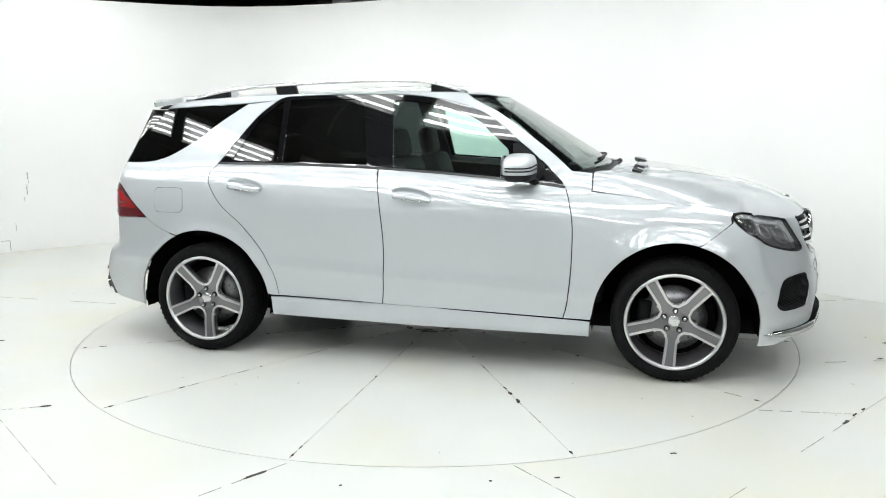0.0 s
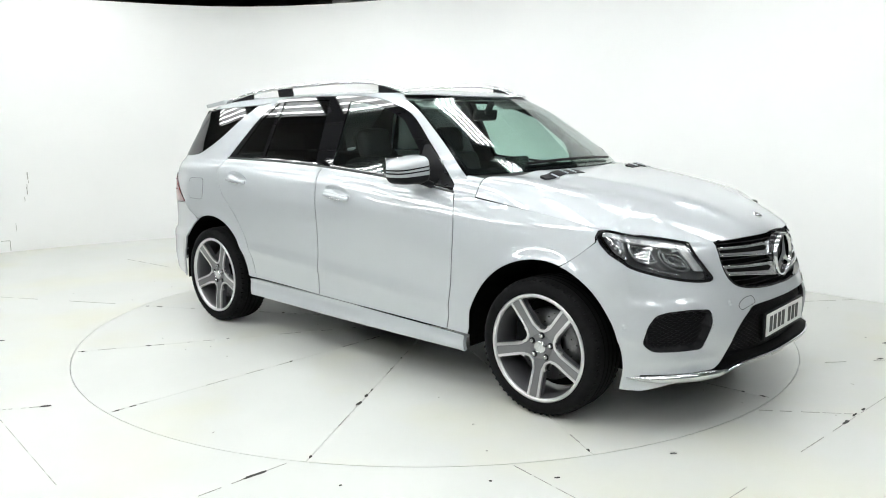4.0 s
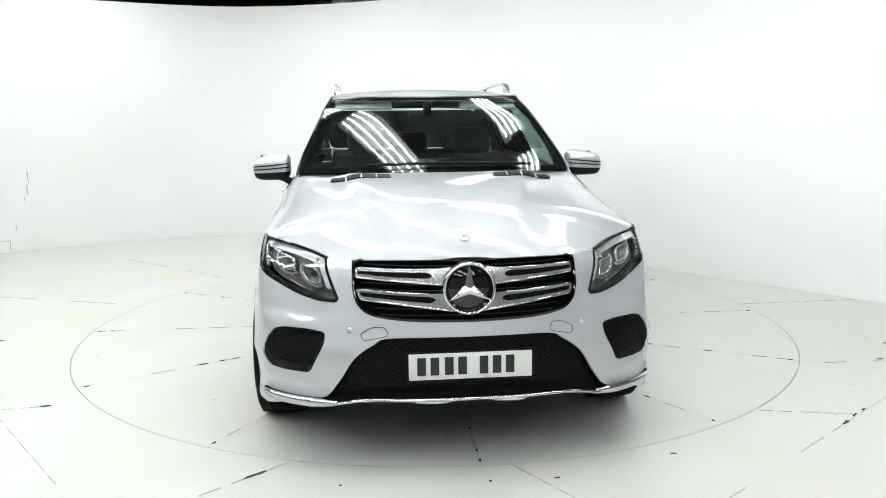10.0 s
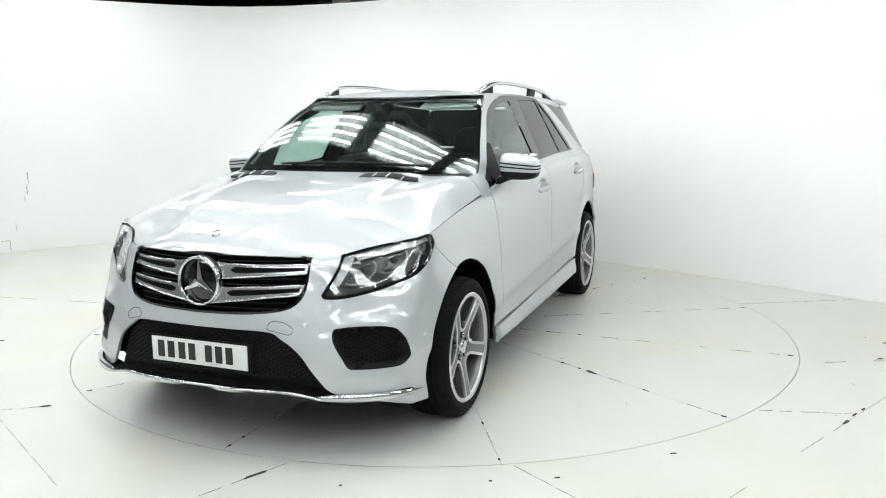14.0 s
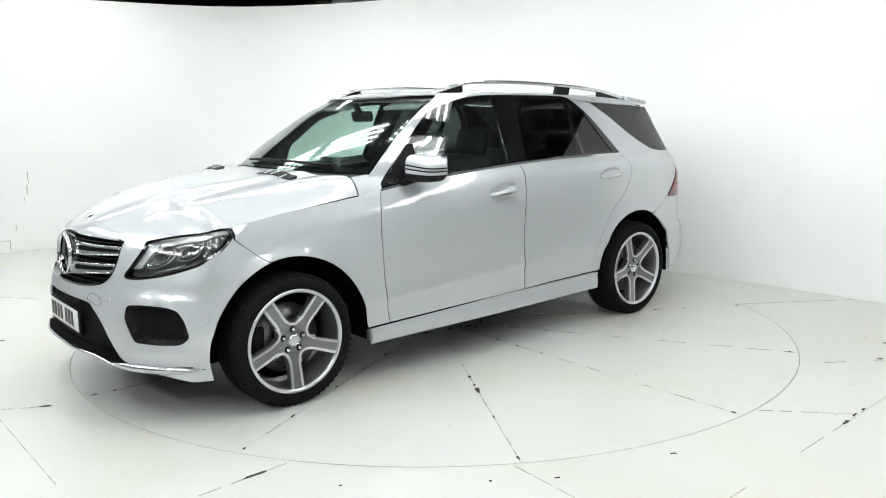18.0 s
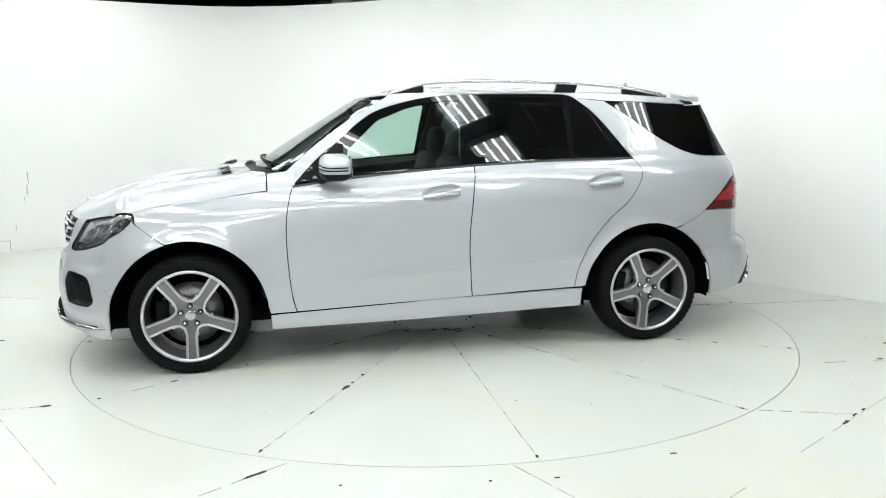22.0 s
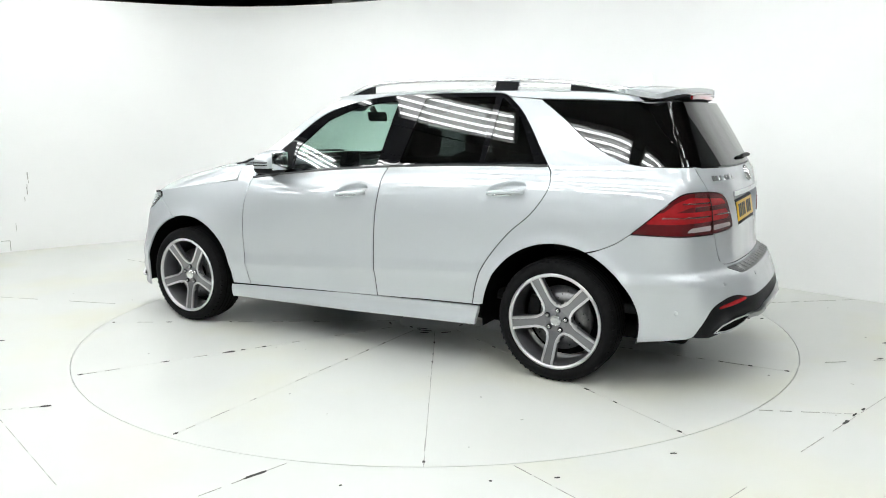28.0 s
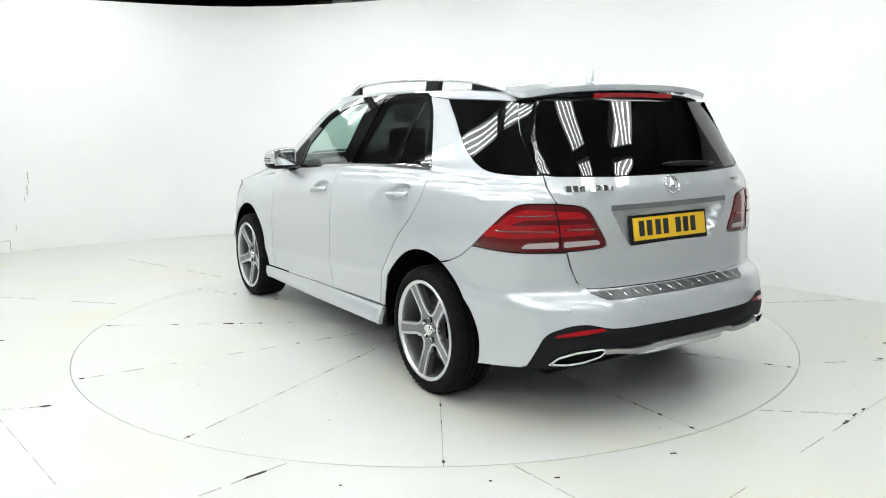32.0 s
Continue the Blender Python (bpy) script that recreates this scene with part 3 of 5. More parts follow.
def build_disc():
    rng = random.Random(5)
    disc = tagged(new("turntable"), "white round turntable with radial joints and chipped edges", "turntable")
    hub = 0.27
    bed = lathe_bm([(0.0, -0.012), (DISC_R - 0.01, -0.012), (DISC_R - 0.01, -0.05), (0.0, -0.05)], 96, m=pose(0, 0, 0, 90, 0, 0))
    bed.transform(Matrix.Translation((0, 0, -0.062)) @ pose(0, 0, 0, 180, 0, 0))
    part("bed", bed, CHIP, disc, smooth=False)
    for k in range(12):
        a0, a1 = radians(30 * k - 1), radians(30 * k + 29)
        g = 0.0011
        outer = [a0 + (a1 - a0) * i / 14 for i in range(15)]
        pts = [(DISC_R * math.cos(a + (g / DISC_R if i == 0 else -g / DISC_R if i == 14 else 0)), DISC_R * math.sin(a + (g / DISC_R if i == 0 else -g / DISC_R if i == 14 else 0))) for i, a in enumerate(outer)]
        pts += [(hub * math.cos(a), hub * math.sin(a)) for a in (a1 - g / hub, (a0 + a1) / 2, a0 + g / hub)]
        flat_piece("deck_panel", pts, -0.02, 0.0, WHITE_FLOOR, disc)
        # broken paint along the joint
        c, s = math.cos(a0), math.sin(a0)
        r = 0.3
        while r < DISC_R - 0.06:
            l = rng.uniform(0.03, 0.16)
            if rng.random() < 0.6:
                o = rng.uniform(-0.002, 0.002)
                flat_piece("joint_line", dash_outline((r * c - o * s, r * s + o * c), (min(r + l, DISC_R - 0.02) * c - o * s, min(r + l, DISC_R - 0.02) * s + o * c), rng.uniform(0.0012, 0.0026)), 0.0, 0.0025, JOINT, disc)
            r += l + rng.uniform(0.0, 0.15)
        for r, l, w in [(rng.uniform(0.4, 2.35), rng.uniform(0.02, 0.06), rng.uniform(0.006, 0.014)) for _ in range(3)] + {10: [(1.74, 0.07, 0.026), (1.62, 0.05, 0.02)], 2: [(1.53, 0.10, 0.026), (1.3, 0.04, 0.02)]}.get(k, []) + [(2.41, 0.03, 0.014)]:
            flat_piece("chip", chip_outline(r * c, r * s, a0 + rng.uniform(-0.1, 0.1), l, w, rng), 0.0, 0.003, CHIP, disc)
    inner = [((hub - 0.004) * math.cos(2 * math.pi * k / 24), (hub - 0.004) * math.sin(2 * math.pi * k / 24)) for k in range(24)]
    flat_piece("centre_plate", inner, -0.02, 0.0, WHITE_FLOOR, disc)
    for k in range(26):
        a, r = rng.uniform(0, 6.28), rng.uniform(0.22, 0.34)
        flat_piece("chip", chip_outline(r * math.cos(a), r * math.sin(a), a + 1.57, rng.uniform(0.04, 0.10), rng.uniform(0.006, 0.016), rng), 0.0, 0.003, CHIP, disc)
    for k in range(34):
        a, r = rng.uniform(0, 6.28), DISC_R * math.sqrt(rng.uniform(0.05, 0.95))
        flat_piece("scuff", chip_outline(r * math.cos(a), r * math.sin(a), rng.uniform(0, 3), rng.uniform(0.006, 0.02), rng.uniform(0.004, 0.008), rng), 0.0, 0.002, JOINT, disc)
    return disc


def build_floor_marks(floor):
    rng = random.Random(9)
    joints = [((-2.6, -1.4), (-1.2, -3.02)), ((-1.6, -3.32), (-0.64, -2.385)), ((0.6, -3.25), (2.9, -1.25)), ((0.33, -2.46), (1.0, -3.4)), ((1.64, -1.86), (2.55, -2.0)), ((-2.07, -1.67), (-2.35, -1.73)),
              ((2.2, -1.12), (3.6, -1.0)), ((-2.4, 0.6), (-4.6, 1.2)), ((2.42, 0.4), (3.4, 0.5)), ((-1.9, 1.6), (-3.4, 2.8))]
    for p, q in joints:
        n = 9
        for k in range(n):
            if rng.random() < 0.8:
                a = Vector(p).lerp(Vector(q), k / n)
                b = Vector(p).lerp(Vector(q), (k + rng.uniform(0.5, 1.0)) / n)
                flat_piece("joint_line", dash_outline(a, b, rng.uniform(0.001, 0.0018)), 0.0, 0.0022, JOINT, floor)
    for x, y, a, l, w in ((2.0, -2.03, 0.72, 0.085, 0.024), (2.09, -1.94, 0.72, 0.05, 0.012), (2.17, -1.87, 0.72, 0.05, 0.014), (-0.77, -2.51, 0.72, 0.15, 0.02), (-2.07, -1.67, 0.3, 0.07, 0.02), (1.05, -2.36, 0.0, 0.03, 0.01),
                          (0.22, -2.6, 0.1, 0.016, 0.01), (-0.4, -2.62, 0.2, 0.014, 0.009), (0.5, -2.58, 0.2, 0.03, 0.01), (2.95, -0.72, 0.2, 0.05, 0.02), (2.72, -1.05, 0.2, 0.05, 0.012), (-3.0, -0.4, 0.4, 0.05, 0.015)):
        flat_piece("chip", chip_outline(x, y, a, l, w, rng), 0.0, 0.003, CHIP, floor)
    for _ in range(40):
        a, r = rng.uniform(0, 6.28), rng.uniform(2.6, 4.2)
        if in_room(r * math.cos(a), r * math.sin(a), 0.2):
            flat_piece("scuff", chip_outline(r * math.cos(a), r * math.sin(a), rng.uniform(0, 3), rng.uniform(0.008, 0.025), rng.uniform(0.004, 0.009), rng), 0.0, 0.002, JOINT, floor)

# ---- the car ----
CHASSIS_Z = 0.34
AXLE = 1.457


def su(pts):
    """Side outline given in x and z."""
    return [(u_side(x), z) for x, z in pts]


LAMP_TOP = catmull([(1.168, 0.927), (1.152, 0.955), (1.085, 0.965), (0.89, 0.949), (0.72, 0.926), (0.608, 0.899)], 5)
LAMP_IN = catmull([(0.608, 0.899), (0.600, 0.85), (0.573, 0.79), (0.546, 0.737)], 4)
LAMP_LOW = catmull([(0.546, 0.737), (0.562, 0.720), (0.633, 0.719), (0.722, 0.736), (0.817, 0.765), (1.012, 0.83), (1.125, 0.885), (1.168, 0.927)], 5)
LAMP = LAMP_TOP[:-1] + LAMP_IN[:-1] + LAMP_LOW[:-1]
GRILLE_HALF = [(0.0, 0.905)] + [(0.462, 0.899)] + catmull([(0.494, 0.885), (0.493, 0.84), (0.486, 0.765), (0.46, 0.71), (0.402, 0.677), (0.256, 0.66), (0.0, 0.654)], 5)
NOTCH = catmull([(0.0, 0.595), (0.321, 0.59), (0.401, 0.56), (0.476, 0.505), (0.541, 0.415), (0.596, 0.34)], 5)
FOG = rounded([(0.922, 0.452), (0.898, 0.535), (0.848, 0.584), (0.790, 0.598), (0.694, 0.604), (0.606, 0.598), (0.610, 0.555), (0.640, 0.490), (0.676, 0.422), (0.794, 0.417), (0.885, 0.418)], 0.022, 4)
ARCH_R = 0.452
HANDLES = ((2.858, 1.0, 3.10, 1.022), (3.945, 1.05, 4.185, 1.065))


def cup_outline(u0, z0, u1, z1):
    um, zm = (u0 + u1) / 2, (z0 + z1) / 2 + 0.026
    return [(um + 0.128 * math.cos(a), zm + 0.044 * math.sin(a) + 0.02 * math.cos(a)) for a in [2 * math.pi * k / 28 for k in range(28)]]


DOOR_F = catmull([(2.078, 1.092), (2.055, 1.01), (2.034, 0.87), (2.036, 0.66), (2.056, 0.44), (2.08, 0.336)], 5)
DOOR_B = catmull([(3.212, 1.193), (3.187, 1.03), (3.162, 0.82), (3.155, 0.64), (3.164, 0.46), (3.172, 0.37)], 5)
DOOR_C = catmull([(4.285, 1.218), (4.322, 1.16), (4.315, 1.08), (4.226, 0.95), (4.088, 0.83), (3.955, 0.67), (3.885, 0.53), (3.855, 0.392)], 5)
BELT_F = catmull([(2.078, 1.092), (2.402, 1.13), (2.8, 1.166), (3.212, 1.193)], 5)
BELT_R = catmull([(3.212, 1.193), (3.7, 1.212), (4.285, 1.218)], 5)
DLO_TOP = catmull([(2.078, 1.092), (2.217, 1.235), (2.356, 1.35), (2.563, 1.508), (2.794, 1.585), (3.0, 1.622), (3.233, 1.634), (3.6, 1.637), (3.87, 1.632)], 5) + \
    catmull([(3.905, 1.628), (3.955, 1.605), (4.088, 1.487), (4.285, 1.218)], 5)
QGLASS = [(4.16, 1.588), (4.526, 1.574), (4.79, 1.562)] + catmull([(4.826, 1.545), (4.946, 1.39), (5.19, 1.225)], 4) + \
    catmull([(5.165, 1.213), (4.83, 1.22), (4.66, 1.262), (4.48, 1.362), (4.32, 1.482)], 5)
TAIL_LAMP = catmull([(4.796, 0.869), (4.907, 0.96), (5.017, 1.05), (5.105, 1.083), (5.285, 1.082), (5.42, 1.058), (5.485, 0.975), (5.53, 0.897), (5.505, 0.872), (5.32, 0.862), (5.077, 0.861), (4.796, 0.869)], 5)[:-1]


def arch_pts(wx, a0, a1, n=22):
    return su(arc(wx, CHASSIS_Z, ARCH_R, a0, a1, n))


def build_panels(car):
    mids = dict(step=(0.045, 0.012))
    side = eased(shell, 0.06, 0.02)
    flank = eased(shell, 0.06, 0.0)
    for s in (1, -1):
        # wing between headlamp, bonnet, door and wheel
        wing = [(1.171, 0.928), (1.155, 0.957), (1.10, 0.967)] + catmull([(1.12, 0.969), (1.175, 0.9705), (1.455, 1.01), (1.963, 1.07)], 5) + [(2.0, 1.082), (2.078, 1.092)] + DOOR_F[1:] + \
            [(1.925, 0.334)] + arch_pts(AXLE, 180, 75, 24)[1:] + catmull([(1.345, 0.772), (1.26, 0.83), (1.165, 0.905)], 4)[1:]
        plate("front_wing", wing, side, PAINT, car, side=s, gap=0.0024, **mids)
        door_poly = BELT_F[::-1] + DOOR_F[1:] + [(2.5, 0.35), (2.9, 0.362)] + DOOR_B[::-1][:-1]
        front = plate("front_door", door_poly, flank, PAINT, car, side=s, gap=0.0034, holes=(cup_outline(*HANDLES[0]),), **mids)
        rear_poly = BELT_R[::-1] + DOOR_B[1:] + [(3.5, 0.383)] + DOOR_C[::-1][:-1]
        back = plate("rear_door", rear_poly, flank, PAINT, car, side=s, gap=0.0034, holes=(cup_outline(*HANDLES[1]),), **mids)
        quarter = [(3.955, 1.607)] + catmull([(3.955, 1.605), (4.088, 1.487), (4.285, 1.218)], 5)[1:] + DOOR_C[1:] + [(3.903, 0.395)] + arch_pts(-AXLE, 8, 113, 24)[:] + \
            catmull([(4.60, 0.763), (4.711, 0.811), (4.793, 0.8655)], 4)[1:] + catmull([(4.796, 0.869), (4.907, 0.961), (5.017, 1.051), (5.105, 1.0845), (5.272, 1.085)], 5)[1:] + \
            catmull([(5.268, 1.10), (5.224, 1.16), (5.20, 1.216)], 3) + catmull([(5.165, 1.213), (4.83, 1.22), (4.66, 1.262), (4.48, 1.362), (4.32, 1.482), (4.16, 1.588)], 5)
        plate("rear_quarter_panel", quarter, shell, PAINT, car, side=s, gap=0.0022, **mids)
        cant = [(1.99, 1.085), (2.0, 1.13)] + [(screen_u(k / 10), screen_z(k / 10)) for k in range(11)] + \
            [(u_side(x), roof_edge(x)) for x in (0.22, 0.1, -0.1, -0.4, -0.8, -1.2, -1.6)] + [(4.76, 1.594), (4.812, 1.563), (4.526, 1.576), (4.16, 1.590)] + \
            [(3.955, 1.607)] + DOOR_C[:0] + catmull([(3.905, 1.628), (3.955, 1.605)], 3)[::-1][1:] + DLO_TOP[::-1][16:]
        plate("roof_side_rail", cant, lambda u, z: shell(u, z, 0.001), PAINT, car, side=s, step=(0.05, 0.03))
        # window surround and panes
        dlo = DLO_TOP + BELT_R[::-1][1:] + BELT_F[::-1][1:-1]
        g1 = rounded([(2.405, 1.148), (2.42, 1.30), (2.62, 1.478), (2.82, 1.553), (3.0, 1.587), (3.165, 1.597), (3.12, 1.198)], 0.02)
        g2 = rounded([(3.285, 1.208), (3.365, 1.61), (3.862, 1.61), (3.848, 1.226)], 0.012)
        g3 = rounded([(3.882, 1.228), (3.905, 1.603), (3.935, 1.59), (4.055, 1.482), (4.20, 1.232)], 0.012)
        plate("window_surround", dlo, surround, GLOSS_BLACK, car, "gloss black window surround", side=s, holes=(g1, g2, g3), step=(0.06, 0.05), thick=0.012)
        for door, g, m in ((front, g1, GLASS_FRONT), (back, g2, GLASS_DARK), (back, g3, GLASS_DARK)):
            window = plate("window_pane", inset(g, -0.012), lambda u, z: pane(u, z, -0.010), m, door, side=s, gap=0, step=(0.08, 0.06), thick=0.003)
            window.visible_shadow = False
        window = plate("quarter_window", QGLASS, lambda u, z: pane(u, z, -0.002), GLASS_REAR, car, "dark privacy glass rear quarter window", side=s, step=(0.06, 0.05), thick=0.003)
        window.visible_shadow = False
        sail = rounded([(2.095, 1.105), (2.215, 1.226), (2.35, 1.337), (2.395, 1.335), (2.388, 1.148)], 0.012)
        plate("mirror_sail", sail, lambda u, z: shell(u, z, 0.001), BLACK, front, "matt black mirror sail panel", side=s, gap=0, step=(0.08, 0.06), thick=0.006)
        chrome = [(u, z - 0.004) for u, z in BELT_F + BELT_R[1:]]
        line = [shell(u, z, 0.003) for u, z in chrome]
        strip = sweep_bm([(x, y * s, z) for x, y, z in line], [(-0.004, -0.007), (0.004, -0.007), (0.004, 0.007), (-0.004, 0.007)])
        part("belt_strip", strip, CHROME, car, "thin chrome strip below the windows", smooth=False)
        # sill
        sill = [(u_side(0.992), 0.332), (u_side(0.99), 0.24), (u_side(0.0), 0.252), (u_side(-0.965), 0.275), (u_side(-0.985), 0.388), (u_side(0), 0.366)]
        plate("sill", sill, lambda u, z: shell(u, z, 0.012 + 0.012 * math.sin(min(max((z - 0.24) / 0.12, 0), 1) * math.pi)), PAINT, car, side=s, step=(0.06, 0.007), thick=0.02)
        # headlamp cavity, lamps and cover
        lampbox = plate("headlight", LAMP, lambda u, z: shell(u, z, -0.055), LAMP_DARK, car, "clear headlight with twin projectors and chrome trim", side=s, gap=0.004, step=(0.05, 0.04))
        rim = [shell(u, z, -0.004) for u, z in inset(tidy(LAMP), 0.006)]
        rim = [(x, y * s, z) for x, y, z in rim]
        part("bezel", sweep_bm(rim, [(-0.006, -0.03), (0.006, -0.03), (0.006, 0.004), (-0.006, 0.004)], up=(1, 0.6 * s, 0.1), closed=True), GLOSS_BLACK, lampbox, smooth=False)
        # a broad bright guide runs along the head and down the inner edge
        head, inner = LAMP_TOP[6:], LAMP_IN[1:-2]
        band = [(u, z - 0.014) for u, z in head[:-1]] + [(head[-1][0] + 0.012, head[-1][1] - 0.012)] + [(u + 0.012, z) for u, z in inner] + \
            [(u + 0.050, z + 0.004) for u, z in inner[::-1]] + [(head[-1][0] + 0.075, head[-1][1] - 0.045)] + [(u, z - 0.050 + 0.0012 * k) for k, (u, z) in enumerate(head[:-2][::-1])]
        plate("light_strip", band, lambda u, z: shell(u, z, -0.022), LAMP_WHITE, lampbox, "bright daytime light strip", side=s, gap=0, step=(0.03, 0.02), thick=0.012)
        line = [shell(u, z, -0.030) for u, z in catmull([(0.80, 0.787), (0.741, 0.765), (0.68, 0.752)], 6)]
        part("lower_trim", sweep_bm([(x, y * s, z) for x, y, z in line], ring_section(0.004, 6)), LAMP_SILVER, lampbox)
        for k in range(6):
            x, y, z = shell(1.09 - 0.027 * k, 0.915 - 0.016 * k, -0.024)
            bm = box_bm((0.014, 0.014, 0.020), (x, y * s, z), 0.003, (0, 20, 30))
            part("light_jewel", bm, LAMP_SILVER, lampbox)
        for (u0, u1, z0, z1) in ((0.64, 0.722, 0.786, 0.846), (0.768, 0.866, 0.826, 0.884)):
            um, zm = (u0 + u1) / 2, (z0 + z1) / 2
            outline = [(um + (u1 - u0) / 2 * math.copysign(abs(math.cos(t)) ** 0.55, math.cos(t)) + 0.012 * math.sin(t),
                        zm + (z1 - z0) / 2 * math.copysign(abs(math.sin(t)) ** 0.55, math.sin(t)) + 0.014 * math.cos(t)) for t in [2 * math.pi * k / 36 for k in range(36)]]
            ring = [shell(u, z, -0.018) for u, z in outline]
            part("projector_ring", sweep_bm([(x, y * s, z) for x, y, z in ring], [(-0.0016, -0.03), (0.0016, -0.03), (0.0014, 0.003), (-0.0014, 0.003)], up=(1, 0.5 * s, 0.1), closed=True),
                 LAMP_SILVER, lampbox, "thin pale ring round a projector")
            u_shape = [(um + (u1 - u0) * 0.72 * math.cos(t), zm + (z1 - z0) * 0.74 * math.sin(t) + 0.02 * math.cos(t)) for t in [radians(-150 + 190 * k / 20) for k in range(21)]]
            line = [shell(u, z, -0.026) for u, z in u_shape]
            part("projector_bracket", sweep_bm([(x, y * s, z) for x, y, z in line], ring_section(0.005, 6)), LAMP_GREY, lampbox)
            plate("projector_well", inset(outline, 0.004), dish(lambda u, z, o=0.0: shell(u, z, -0.022 + o), outline, 0.024, 0.02), LAMP_WELL, lampbox, side=s, gap=0, step=(0.015, 0.015), thick=0.002)
            c = Vector(shell(um, zm, -0.046))
            c.y *= s
            m = Matrix.Translation(c) @ Vector((1, 0.45 * s, 0.02)).to_track_quat("Y", "Z").to_matrix().to_4x4()
            r = 0.024
            bm = lathe_bm([(r * 0.98, -0.02), (r * 0.8, 0.0), (r * 0.45, 0.010), (0.001, 0.014)], 24)
            bm.transform(m)
            part("projector_lens", bm, LAMP_LENS, lampbox, "round projector lens")
        cover = plate("lamp_cover", LAMP, lambda u, z: shell(u, z, -0.002), LENS, lampbox, side=s, gap=0.006, step=(0.05, 0.04), thick=0.003)
        cover.visible_shadow = False
        # tail lamp
        lamp = plate("tail_light", TAIL_LAMP, lambda u, z: shell(u, z, 0.006), DEEP_RED, car, "red tail light with a pale lower reversing strip", side=s, gap=0.003, step=(0.04, 0.03), thick=0.02)
        for band, m in (([(4.91, 0.945), (5.03, 1.035), (5.12, 1.062), (5.40, 1.043), (5.43, 1.014), (5.12, 1.012)], RED_LENS),
                        ([(4.87, 0.925), (4.94, 0.985), (5.44, 0.988), (5.475, 0.935), (5.02, 0.925)], RED_LENS),
                        ([(5.10, 0.880), (5.13, 0.904), (5.285, 0.908), (5.285, 0.880)], LENS_CLEAR), ([(5.31, 0.880), (5.31, 0.908), (5.485, 0.910), (5.50, 0.888)], LENS_CLEAR)):
            plate("lens_band", rounded(band, 0.02), lambda u, z: shell(u, z, 0.0075), m, lamp, side=s, gap=0, step=(0.05, 0.03), thick=0.003)
        line = [shell(u, z, 0.0095) for u, z in catmull([(5.262, 1.078), (5.285, 0.98), (5.298, 0.866)], 5)]
        part("lens_seam", sweep_bm([(x, y * s, z) for x, y, z in line], ring_section(0.003, 5)), VOID, lamp)
        for z0, u0, u1 in ((0.958, 4.96, 5.27), (1.030, 5.07, 5.27), (0.962, 5.31, 5.47)):
            line = [shell(u0 + (u1 - u0) * k / 6, z0, 0.0085) for k in range(7)]
            part("lens_bar", sweep_bm([(x, y * s, z) for x, y, z in line], ring_section(0.004, 5)), DEEP_RED, lamp)
        # dark lining behind the doors, and the wheel houses
        trim = [(2.1, 0.36), (3.80, 0.36), (3.86, 0.55), (3.99, 0.83), (4.95, 0.84), (4.95, 1.16), (4.30, 1.17), (3.2, 1.15), (2.1, 1.05)]
        plate("inner_trim", trim, lambda u, z: shell(u, z, -0.07), CABIN, car, side=s, gap=0, step=(0.12, 0.12), thick=0.01)
        for wx in (AXLE, -AXLE):
            bm = bmesh.new()
            rows = []
            bow = arc(wx, CHASSIS_Z, ARCH_R + 0.006, -9, 189, 24)
            rows.append([bm.verts.new((x, 0.45 * s, z)) for x, z in bow])
            rows.append([bm.verts.new((x, (shell(u_side(x), z)[1] - 0.016) * s, z)) for x, z in bow])
            for k in range(24):
                bm.faces.new((rows[0][k], rows[0][k + 1], rows[1][k + 1], rows[1][k]))
            low = [bm.verts.new((v.co.x, v.co.y, min(0.24, v.co.z - 0.002))) for v in rows[0]]
            for k in range(24):
                bm.faces.new((rows[0][k], rows[0][k + 1], low[k + 1], low[k]))
            bmesh.ops.solidify(bm, geom=bm.faces[:], thickness=0.006)
            part("wheel_house", bm, DARK, car, smooth=False)


def build_front(car):
    # the chain runs up the grille, along the lamp and down the wheel arch, then back along the lip
    chain = [(0.0, 0.655)] + [p for p in GRILLE_HALF[::-1] if 0 < p[0] and p[1] < 0.895] + [(0.497, 0.896), (0.556, 0.8945), (0.602, 0.9015)] + LAMP_IN[1:-1] + LAMP_LOW[:-1] + \
        catmull([(1.165, 0.905), (1.26, 0.83), (1.345, 0.772)], 4) + arch_pts(AXLE, 74, -14, 20) + [(0.93, 0.23), (0.785, 0.272), (0.62, 0.322)] + NOTCH[::-1]
    poly = chain + [(-u, v) for u, v in chain[::-1]]
    bump = plate("front_bumper", poly, shell, PAINT, car, "silver front bumper with black mesh intakes", holes=(FOG, [(-u, v) for u, v in FOG]), step=(0.04, 0.03), thick=0.012, gap=0.0008)
    return bump


